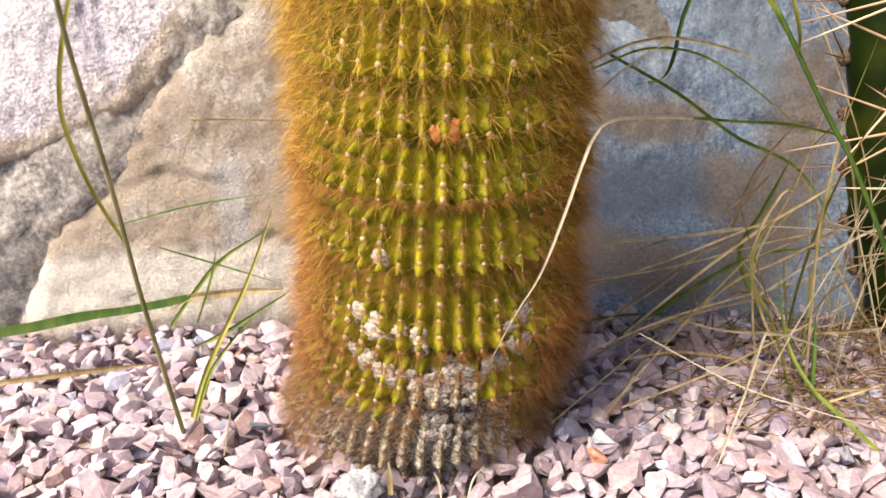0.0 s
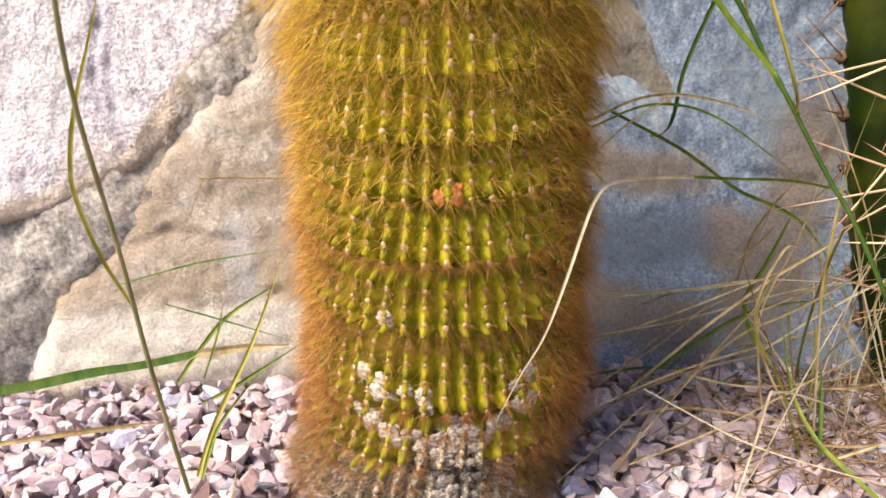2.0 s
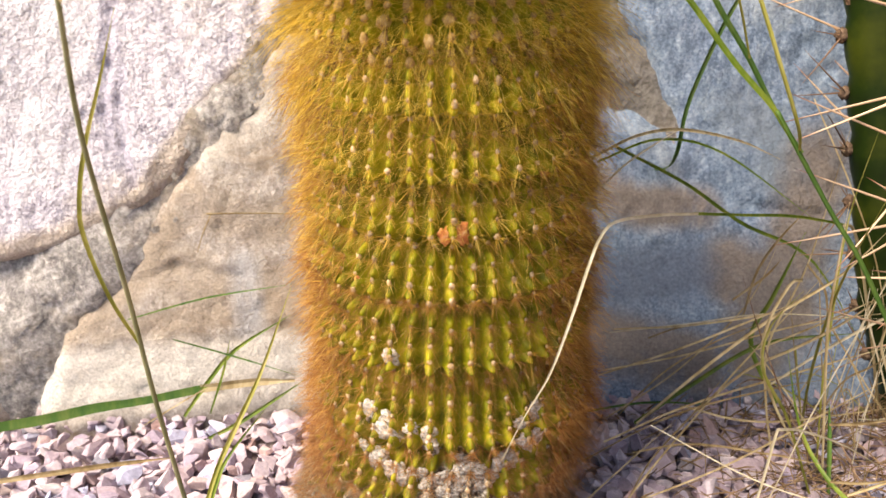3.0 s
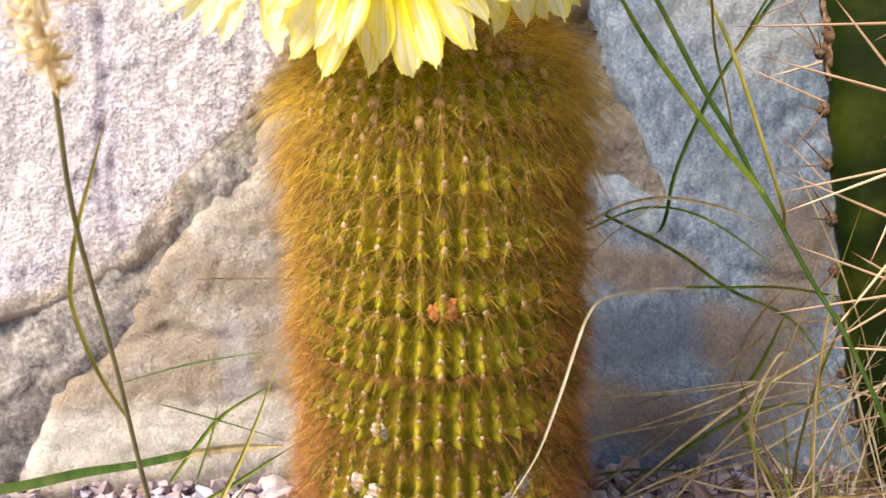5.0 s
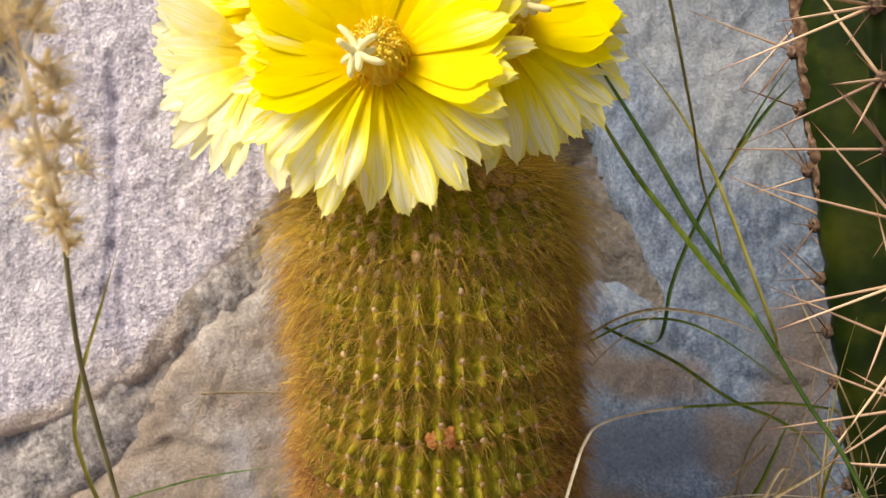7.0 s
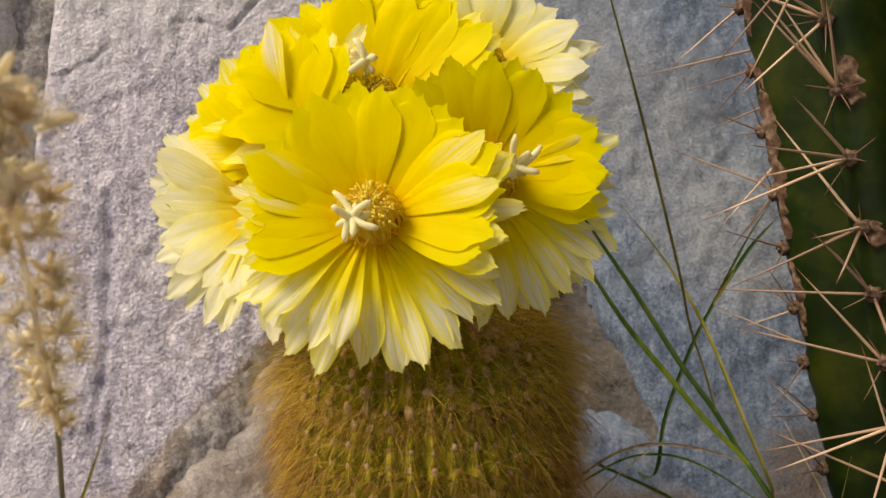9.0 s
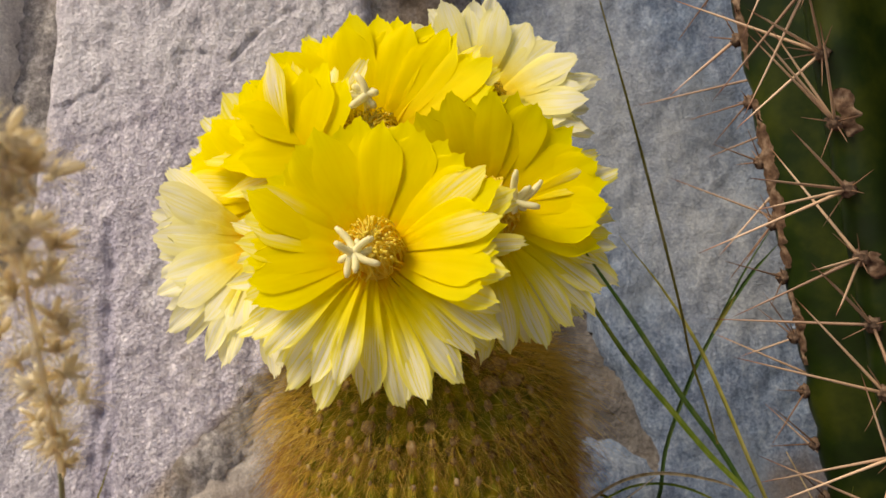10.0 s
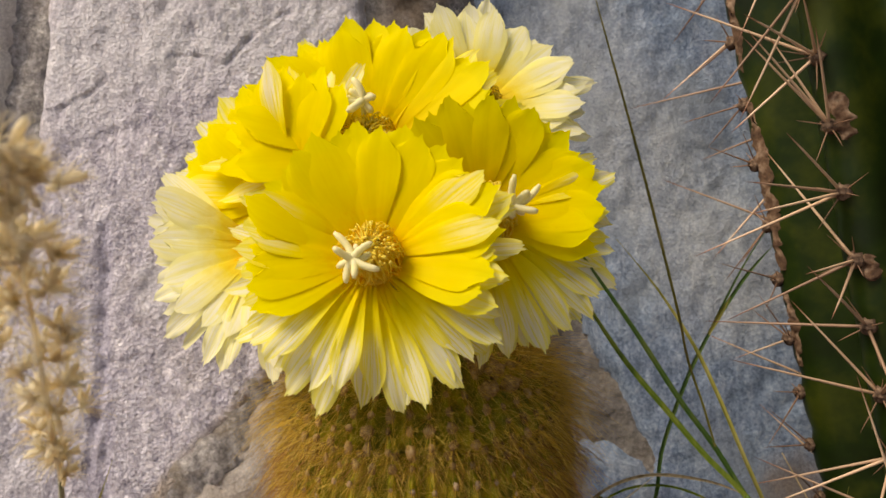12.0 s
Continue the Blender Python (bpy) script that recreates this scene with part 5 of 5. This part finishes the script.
# one long bleached straw, bent over in front of the cactus
bent = thing("bent_straw", (0.205, 0.350, 0.0), "long bleached grass leaf bent over beside the cactus", "straw")
part("stem", stem_mesh([(0.214, 0.348, -0.004), (0.200, 0.346, 0.050), (0.184, 0.343, 0.100), (0.176, 0.340, 0.107)], 0.0008, 0.0007, STRAW), bent)
part("leaf", blade_mesh([(0.180, 0.342, 0.106), (0.150, 0.327, 0.116), (0.121, 0.310, 0.123), (0.098, 0.294, 0.1295)], 0.0013, GRASS, 0.3, 0.9, 0.8, 20), bent, None, "green part of the leaf")
part("leaf", blade_mesh([(0.100, 0.295, 0.129), (0.082, 0.280, 0.134), (0.063, 0.260, 0.139), (0.056, 0.250, 0.137), (0.051, 0.240, 0.130), (0.045, 0.2315, 0.115), (0.038, 0.226, 0.097), (0.030, 0.223, 0.083), (0.022, 0.221, 0.066)], 0.0011, STRAW_PALE, 0.3, 0.35, 1.0, 44), bent, None, "bleached bent end of the leaf")
kinked = thing("bent_straw", (0.117, 0.245, 0.0), "bleached dry grass leaf kinked over the gravel", "straw")
part("leaf", blade_mesh([(0.112, 0.240, 0.002), (0.117, 0.245, 0.018), (0.122, 0.250, 0.034), (0.1265, 0.2545, 0.0545), (0.1285, 0.255, 0.056), (0.139, 0.260, 0.052), (0.163, 0.270, 0.037), (0.200, 0.285, 0.006)], 0.0012, STRAW_PALE, 0.3, 0.3, 0.5, 34), kinked)

tuft = thing("dry_grass_tuft", (0.205, 0.330, 0.0), "untidy tuft of dry straw and a few green blades", "grass")
for pts, w, mat in (
        ([(0.066, 0.360, 0.134), (0.090, 0.380, 0.139), (0.113, 0.390, 0.139), (0.142, 0.395, 0.132), (0.164, 0.395, 0.122)], 0.0022, STRAW), ([(0.079, 0.378, 0.134), (0.116, 0.388, 0.112), (0.147, 0.388, 0.090), (0.182, 0.383, 0.072), (0.208, 0.365, 0.030)], 0.0026, GRASS),
        ([(0.071, 0.360, 0.120), (0.086, 0.370, 0.130), (0.114, 0.390, 0.141)], 0.0014, STRAW_PALE), ([(0.068, 0.362, 0.131), (0.100, 0.383, 0.136), (0.135, 0.392, 0.126), (0.185, 0.39, 0.09)], 0.0018, GRASS),
        ([(0.160, 0.345, 0.010), (0.149, 0.360, 0.037), (0.157, 0.360, 0.062), (0.168, 0.360, 0.096)], 0.0036, GRASS), ([(0.088, 0.330, 0.008), (0.117, 0.345, 0.020), (0.153, 0.352, 0.040), (0.195, 0.345, 0.050)], 0.0032, GRASS),
        ([(0.166, 0.288, 0.0), (0.1655, 0.293, 0.020), (0.165, 0.300, 0.040)], 0.0030, GRASS_DEEP), ([(0.060, 0.338, 0.008), (0.095, 0.342, 0.012), (0.130, 0.344, 0.010)], 0.0018, GRASS_DEEP),
        ([(0.190, 0.245, -0.004), (0.173, 0.265, 0.006), (0.162, 0.285, 0.012), (0.154, 0.300, 0.028), (0.148, 0.31, 0.06)], 0.0026, GRASS),
        ([(0.069, 0.330, 0.037), (0.114, 0.340, 0.041), (0.169, 0.348, 0.053), (0.215, 0.345, 0.062)], 0.0013, STRAW), ([(0.078, 0.358, 0.043), (0.117, 0.358, 0.048), (0.153, 0.353, 0.056), (0.2, 0.34, 0.06)], 0.0011, STRAW_PALE),
        ([(0.069, 0.300, 0.018), (0.111, 0.320, 0.025), (0.169, 0.340, 0.032), (0.215, 0.340, 0.048)], 0.0016, STRAW), ([(0.071, 0.260, 0.014), (0.091, 0.280, 0.026), (0.126, 0.320, 0.037), (0.152, 0.340, 0.054), (0.18, 0.345, 0.09)], 0.0014, STRAW),
        ([(0.071, 0.310, 0.024), (0.109, 0.340, 0.032), (0.143, 0.356, 0.059), (0.158, 0.365, 0.088)], 0.0012, STRAW), ([(0.087, 0.290, 0.034), (0.125, 0.270, 0.022), (0.157, 0.260, 0.016), (0.195, 0.258, 0.006)], 0.0008, STRAW_PALE),
        ([(0.079, 0.270, 0.009), (0.118, 0.280, 0.021), (0.161, 0.300, 0.032), (0.210, 0.322, 0.046)], 0.0013, STRAW), ([(0.150, 0.315, 0.0), (0.146, 0.322, 0.028), (0.147, 0.330, 0.053), (0.166, 0.346, 0.087), (0.176, 0.348, 0.150)], 0.0016, STRAW),
        ([(0.168, 0.308, 0.0), (0.168, 0.316, 0.040), (0.170, 0.322, 0.070), (0.178, 0.340, 0.110), (0.186, 0.343, 0.15)], 0.0016, GRASS_YELLOW), ([(0.108, 0.240, 0.003), (0.129, 0.260, 0.018), (0.155, 0.290, 0.043), (0.191, 0.316, 0.099), (0.21, 0.325, 0.14)], 0.0009, STRAW_PALE),
        ([(0.109, 0.330, 0.018), (0.147, 0.320, 0.016), (0.212, 0.320, 0.026)], 0.0014, STRAW), ([(0.158, 0.288, 0.0), (0.146, 0.294, 0.035), (0.135, 0.300, 0.056), (0.139, 0.309, 0.072), (0.153, 0.315, 0.086)], 0.0019, GRASS_YELLOW),
        ([(0.163, 0.360, 0.160), (0.182, 0.350, 0.120), (0.198, 0.345, 0.081), (0.21, 0.34, 0.03)], 0.0011, STRAW), ([(0.15, 0.33, 0.03), (0.175, 0.325, 0.055), (0.2, 0.32, 0.075), (0.225, 0.30, 0.10)], 0.0020, STRAW_PALE)):
    part("blade", blade_mesh(pts, 0.72 * w, mat, 0.3, 0.12, 0.8, 22), tuft)
# crossing straws of the tuft
for pts, w, mat in (
        ([(0.071, 0.346, 0.025), (0.105, 0.337, 0.044), (0.138, 0.329, 0.065), (0.152, 0.32, 0.078)], 0.0011, STRAW), ([(0.082, 0.345, 0.002), (0.102, 0.338, 0.032), (0.123, 0.332, 0.052), (0.142, 0.325, 0.066)], 0.0009, STRAW_DULL),
        ([(0.088, 0.325, 0.011), (0.119, 0.319, 0.049), (0.143, 0.312, 0.077), (0.163, 0.306, 0.097), (0.179, 0.3, 0.123)], 0.0016, STRAW), ([(0.055, 0.3, 0.004), (0.085, 0.302, 0.023), (0.109, 0.305, 0.033), (0.146, 0.307, 0.043), (0.166, 0.31, 0.045)], 0.0009, STRAW_DULL),
        ([(0.073, 0.27, 0.002), (0.088, 0.29, 0.015), (0.111, 0.31, 0.028), (0.131, 0.33, 0.039)], 0.0009, STRAW_DULL), ([(0.17, 0.335, 0.0), (0.165, 0.323, 0.038), (0.163, 0.31, 0.077), (0.163, 0.297, 0.109), (0.166, 0.285, 0.137)], 0.0016, GRASS_YELLOW),
        ([(0.166, 0.296, 0.002), (0.161, 0.294, 0.038), (0.156, 0.293, 0.08), (0.155, 0.291, 0.109), (0.155, 0.29, 0.135)], 0.0013, STRAW), ([(0.152, 0.315, 0.091), (0.146, 0.312, 0.091), (0.138, 0.309, 0.075), (0.136, 0.306, 0.058), (0.142, 0.304, 0.039), (0.153, 0.301, 0.018), (0.164, 0.298, 0.004)], 0.0016, STRAW),
        ([(0.142, 0.33, 0.049), (0.164, 0.315, 0.071), (0.183, 0.3, 0.093)], 0.0010, STRAW), ([(0.116, 0.33, 0.014), (0.136, 0.323, 0.042), (0.153, 0.315, 0.058), (0.17, 0.307, 0.076), (0.184, 0.3, 0.096)], 0.0015, STRAW),
        ([(0.141, 0.352, 0.056), (0.144, 0.35, 0.079), (0.151, 0.347, 0.097), (0.163, 0.345, 0.115)], 0.0013, STRAW_DULL), ([(0.135, 0.352, 0.064), (0.148, 0.35, 0.077), (0.154, 0.348, 0.087)], 0.0012, STRAW_DULL),
        ([(0.18, 0.29, 0.089), (0.176, 0.288, 0.076), (0.18, 0.287, 0.063), (0.186, 0.285, 0.044)], 0.0012, STRAW), ([(0.162, 0.29, 0.035), (0.173, 0.285, 0.039), (0.185, 0.28, 0.045)], 0.0015, STRAW_DULL),
        ([(0.162, 0.28, 0.013), (0.175, 0.278, 0.014), (0.188, 0.275, 0.019)], 0.0013, STRAW_DULL), ([(0.165, 0.27, 0.014), (0.174, 0.269, 0.019), (0.184, 0.268, 0.025)], 0.0016, STRAW),
        ([(0.081, 0.295, 0.016), (0.106, 0.292, 0.023), (0.138, 0.288, 0.021), (0.165, 0.285, 0.017)], 0.0010, STRAW_DULL), ([(0.079, 0.352, 0.048), (0.111, 0.346, 0.053), (0.144, 0.341, 0.061), (0.153, 0.335, 0.068)], 0.0011, STRAW),
        ([(0.096, 0.352, 0.043), (0.108, 0.349, 0.05), (0.118, 0.347, 0.053)], 0.0008, STRAW_DULL), ([(0.159, 0.33, 0.051), (0.163, 0.33, 0.031), (0.169, 0.33, 0.004)], 0.0012, GRASS_YELLOW),
        ([(0.164, 0.31, 0.02), (0.171, 0.305, 0.046), (0.179, 0.3, 0.057), (0.188, 0.295, 0.068)], 0.0011, STRAW_DULL),
        ([(0.163, 0.34, 0.088), (0.171, 0.337, 0.077), (0.173, 0.333, 0.065), (0.177, 0.33, 0.044)], 0.0012, STRAW_DULL), ([(0.165, 0.31, 0.071), (0.173, 0.3, 0.057), (0.183, 0.29, 0.033)], 0.0008, STRAW_DULL),
        ([(0.168, 0.29, 0.026), (0.175, 0.277, 0.012), (0.18, 0.265, 0.01)], 0.0008, BROWN_BARK), ([(0.156, 0.262, 0.01), (0.17, 0.26, 0.013), (0.182, 0.258, 0.014)], 0.0012, BROWN_BARK)):
    part("blade", blade_mesh(pts, w, mat, 0.3, 0.15, 0.8, 18), tuft)
for i in range(30):
    b = np.array([rnd.uniform(0.160, 0.215), rnd.uniform(0.285, 0.345), rnd.uniform(-0.003, 0.012)])
    a = rnd.uniform(0.2, 2.9)
    reach, rise = rnd.uniform(0.015, 0.06), rnd.uniform(0.01, 0.10)
    d = np.array([math.cos(a), 0.45 * math.sin(a), 0])
    tip = b + d * reach + (0, 0, rise)
    tip[1], tip[2] = min(tip[1], 0.352), max(tip[2], 0.006)
    bow = np.array([0, 0, rnd.gauss(0.005, 0.005)])
    p1, p2 = b + (tip - b) * 0.35 + bow, b + (tip - b) * 0.7 + bow
    part("blade", blade_mesh([b, p1, p2, tip], rnd.uniform(0.0004, 0.0009), rnd.choice((STRAW_DULL, STRAW, STRAW_DULL, STRAW_PALE, STRAW_DULL, BROWN_BARK, GRASS_YELLOW)), 0.3, 0.1, 0.7, 10), tuft)

# brown broken straw and leaf dust lying under the tuft
litter = []
for i in range(800):
    u = rnd.random()
    x, y = 0.075 + 0.175 * math.sqrt(rnd.random()), rnd.uniform(0.262, 0.352)
    a, L = rnd.gauss(0.2, 0.9), rnd.uniform(0.004, 0.022)
    d = np.array([math.cos(a), math.sin(a), rnd.uniform(-0.15, 0.25)]) * L
    p = np.array([x, y, rnd.uniform(0.001, 0.006) + 0.010 * step(0.15, 0.24, x) * u])
    litter.append(tube([p, p + d * 0.5 + (0, 0, 0.0006), p + d], np.array([0.8, 1.0, 0.5]) * rnd.uniform(0.00022, 0.00055), 4, False))
tagged(part("straw_litter", data_mesh("straw_litter", *joined(litter), plain("brown_litter", [(0.10, 0.060, 0.032), (0.22, 0.145, 0.085), (0.36, 0.26, 0.16)], 160, 0.9, 0.1, 0.0, None, "island"))),
       "brown broken straw and leaf dust on the gravel", "litter", kind="stuff")

# loose bits on the gravel and at the foot of the cactus
for pts, w, label in (([(-0.0155, 0.222, 0.002), (-0.016, 0.225, 0.008), (-0.0165, 0.227, 0.014)], 0.0022, "short dry straw stub at the cactus foot"), ([(0.004, 0.220, 0.002), (0.003, 0.223, 0.008), (0.001, 0.224, 0.012)], 0.0008, "thin bleached straw scrap on gravel"),
                      ([(0.014, 0.220, 0.003), (0.016, 0.224, 0.009), (0.020, 0.227, 0.013)], 0.0008, "thin bleached straw scrap on gravel"), ([(-0.085, 0.240, 0.004), (-0.084, 0.246, 0.012), (-0.083, 0.252, 0.022)], 0.0008, "thin dry twig standing in the gravel"),
                      ([(0.048, 0.255, 0.012), (0.075, 0.280, 0.020), (0.100, 0.300, 0.030)], 0.0007, "thin dry twig beside the cactus")):
    bit = thing("straw_scrap", pts[0], label, "straw")
    part("blade", blade_mesh(pts, w, STRAW_PALE if "bleached" in label else STRAW, 0.2, 0.3, 0.9, 8), bit)
twig = thing("twig", (-0.118, 0.382, 0.108), "thin brown dry stem clinging to the wall", "twig")
part("stem", stem_mesh([(-0.121, 0.3585, 0.1075), (-0.100, 0.362, 0.1065), (-0.075, 0.362, 0.106)], 0.0005, 0.0003, STRAW_DULL, 10), twig)
part("side_stem", stem_mesh([(-0.119, 0.359, 0.107), (-0.124, 0.3575, 0.097), (-0.1275, 0.357, 0.088)], 0.0003, 0.0002, STRAW_DULL, 8), twig)


# ---- added dark wall, out of view, that blocks sky light from the right ----
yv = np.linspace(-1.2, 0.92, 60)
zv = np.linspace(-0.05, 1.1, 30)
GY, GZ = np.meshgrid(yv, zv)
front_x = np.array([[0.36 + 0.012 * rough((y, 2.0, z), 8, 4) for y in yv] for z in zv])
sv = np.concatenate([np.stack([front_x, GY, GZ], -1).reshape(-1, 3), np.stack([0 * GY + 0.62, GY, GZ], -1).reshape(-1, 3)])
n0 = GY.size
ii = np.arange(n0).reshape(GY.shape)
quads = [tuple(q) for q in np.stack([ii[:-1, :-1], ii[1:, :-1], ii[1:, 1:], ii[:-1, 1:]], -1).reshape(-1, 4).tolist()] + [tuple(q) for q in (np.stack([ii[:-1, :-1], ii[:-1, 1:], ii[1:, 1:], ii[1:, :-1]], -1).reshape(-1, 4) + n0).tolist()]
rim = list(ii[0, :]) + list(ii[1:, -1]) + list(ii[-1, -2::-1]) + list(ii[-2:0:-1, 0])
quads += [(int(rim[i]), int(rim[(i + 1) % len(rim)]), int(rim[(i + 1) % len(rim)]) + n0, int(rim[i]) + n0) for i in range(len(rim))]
tagged(part("shade_wall", data_mesh("shade_wall", sv, quads, WALL_DARK)), "added unseen dark wall that shades the bed from the right", "wall", kind="structure")


# ---- ground and gravel ----
def pebble_shape(seed, chipped=True):
    """A broken stone about one across: flat fracture faces, chipped arrises if it lies on top."""
    r_ = random.Random(seed)
    bm = bmesh.new()
    sx, sy, sz = r_.uniform(0.95, 1.35), r_.uniform(0.7, 1.0), r_.uniform(0.45, 0.75)
    cuts = [(Vector((r_.gauss(0, 1), r_.gauss(0, 1), r_.gauss(0, 1))).normalized(), r_.uniform(0.24, 0.42)) for _ in range(6)]
    for i in range(16):
        p = Vector((r_.gauss(0, 1), r_.gauss(0, 1), r_.gauss(0, 1))).normalized() * r_.uniform(0.42, 0.56)
        for n_, dist in cuts:
            over = p.dot(n_) - dist
            if over > 0:
                p -= n_ * over
        bm.verts.new((p.x * sx, p.y * sy, p.z * sz))
    res = bmesh.ops.convex_hull(bm, input=bm.verts)
    bmesh.ops.delete(bm, geom=[g for g in set(res["geom_interior"] + res["geom_unused"]) if isinstance(g, bmesh.types.BMVert)], context="VERTS")
    bmesh.ops.dissolve_limit(bm, angle_limit=radians(14), verts=bm.verts, edges=bm.edges)
    if chipped:
        bmesh.ops.bevel(bm, geom=bm.edges[:], offset=0.055, segments=1, affect="EDGES", clamp_overlap=True)
    for q in bm.verts:
        q.co += Vector((r_.uniform(-1, 1), r_.uniform(-1, 1), r_.uniform(-1, 1))) * 0.014
    bm.verts.index_update()
    v = np.array([q.co[:] for q in bm.verts])
    f = [tuple(q.index for q in face.verts) for face in bm.faces]
    bm.free()
    return v, f


SHAPES = [pebble_shape(100 + i) for i in range(16)]
PLAIN_SHAPES = [pebble_shape(100 + i, False) for i in range(16)]


def ground_z(x, y):
    dip = 0.0075 * math.exp(-((x + 0.005) / 0.06) ** 2 - ((y - 0.235) / 0.035) ** 2)
    return 0.006 * math.sin(x * 9 + 1) * 0.4 - 0.004 - dip + 0.003 * noise.noise(Vector((x * 12, y * 12, 0)))


xs = np.concatenate([[-30, -8, -2.5], np.linspace(-0.9, 0.9, 91), [2.5, 8, 30]])
ys = np.concatenate([[-30, -8, -2.5], np.linspace(-1.0, 0.9, 96), [2.5, 8, 30]])
gv = np.array([(x, y, (ground_z(x, y) if abs(x) < 1 and abs(y) < 1 else -0.004) - 0.006) for y in ys for x in xs])
ids = np.arange(len(gv)).reshape(len(ys), len(xs))
ground = tagged(part("ground", data_mesh("ground", gv, np.stack([ids[:-1, :-1], ids[:-1, 1:], ids[1:, 1:], ids[1:, :-1]], -1).reshape(-1, 4), SOIL)), "dusty bed under crushed pinkish gravel", "ground", kind="structure")

near, rest, deep = [], [], []
for layer, lift in ((0, -0.005), (0, -0.001), (1, 0.0018)):
    gap = 0.0096 if layer else 0.0092
    for i in range(-64, 66):
        for j in range(-10, 30):
            x, y = i * gap + rnd.uniform(-0.42, 0.42) * gap, 0.165 + j * gap + rnd.uniform(-0.42, 0.42) * gap
            if y > float(wall_y(np.array(x), np.array(0.0))) + 0.004 or math.hypot(x + 0.008, y - 0.29) < 0.044 or rnd.random() < 0.12 * layer:
                continue
            size = rnd.choice((0.0075, 0.0095, 0.0115, 0.0125, 0.014, 0.017)) * rnd.uniform(0.88, 1.12)
            m = Matrix.Translation((x, y, ground_z(x, y) + lift + rnd.uniform(-0.0012, 0.0016))) @ Euler((rnd.gauss(0, 0.55), rnd.gauss(0, 0.55), rnd.uniform(0, 6.3))).to_matrix().to_4x4() @ Matrix.Diagonal((size, size * rnd.uniform(0.8, 1.1), size * rnd.uniform(0.75, 1.1), 1))
            (near if layer and -0.175 < x < 0.18 and 0.212 < y < 0.312 and len(near) < 300 else rest if layer else deep).append((m, rnd.randrange(16)))
for i in range(2600):
    x, y = rnd.uniform(-0.75, 0.44), rnd.uniform(-0.55, 0.33)
    if -0.6 < x < 0.62 and y > 0.06:
        continue
    size = rnd.uniform(0.011, 0.019)
    deep.append((Matrix.Translation((x, y, ground_z(x, y))) @ Euler((rnd.gauss(0, 0.5), rnd.gauss(0, 0.5), rnd.uniform(0, 6.3))).to_matrix().to_4x4() @ Matrix.Diagonal((size, size, size, 1)), rnd.randrange(16)))
bed = []
for shapes, (m, k) in [(SHAPES, q) for q in rest] + [(PLAIN_SHAPES, q) for q in deep]:
    v, f = shapes[k]
    a = np.array(m)
    bed.append((v @ a[:3, :3].T + a[:3, 3], f))
tagged(part("gravel_bed", data_mesh("gravel_bed", *joined(bed), GRAVEL_REST, False), ground, None, "crushed mauve, pink and white gravel"), kind="stuff")
PEBBLES = [data_mesh("gravel_stone", v * 0.012, f, GRAVEL, False) for v, f in SHAPES]
for m, k in near:
    part("gravel_stone", PEBBLES[k], ground, m @ Matrix.Scale(1 / 0.012, 4))

# single stones that stand out from the rest
WHITE_ROCK = rock("white_quartz", (0.22, 0.24, 0.27), (0.46, 0.48, 0.50), (0.72, 0.72, 0.71), (0.32, 0.34, 0.36), 900, 60, 1.0, (0.5, 0.7))
for x, y, z, k, mat, label, category in (
        (-0.028, 0.224, 0.003, 0.0095, WHITE_ROCK, "knobbly bluish white quartz lump at the cactus foot", "stone"), (-0.0745, 0.2605, 0.004, 0.0068, plain("dark_stone", [(0.03, 0.035, 0.05), (0.09, 0.10, 0.13), (0.22, 0.22, 0.24)], 420, 0.7, 0.3, 1.0), "small dark grey-blue stone among the gravel", "stone"),
        (0.069, 0.2555, 0.004, 0.0062, plain("pale_blue_stone", [(0.36, 0.46, 0.52), (0.55, 0.62, 0.66), (0.70, 0.76, 0.78)], 300, 0.7, 0.3, 0.8), "pale blue stone among pinkish gravel", "stone"),
        (0.0655, 0.2445, 0.005, 0.0055, plain("brick_red", [(0.30, 0.12, 0.08), (0.46, 0.20, 0.13), (0.58, 0.34, 0.25)], 300, 0.9, 0.2, 0.8), "small brick-red chip among pinkish gravel", "stone"),
        (0.101, 0.272, 0.003, 0.0070, WHITE_ROCK, "pale bluish white stone among darker gravel", "stone")):
    if "knobbly" in label:
        v, f = ball(16, 24)
        v = np.array([p * (1 + 0.42 * rough(p + 10 * x, 1.9, 5, 0.55)) for p in v]) * (k, 0.85 * k, 0.8 * k)
    else:
        v, f = SHAPES[int(1000 * x) % 16]
        v = v * 1.7 * k
    tagged(part("loose_stone", data_mesh("loose_stone", v, f, mat, "knobbly" in label), None, Matrix.Translation((x, y, z)) @ Euler((0.3, -0.25, 40 * x)).to_matrix().to_4x4()), label, category, "odd stones in the gravel")
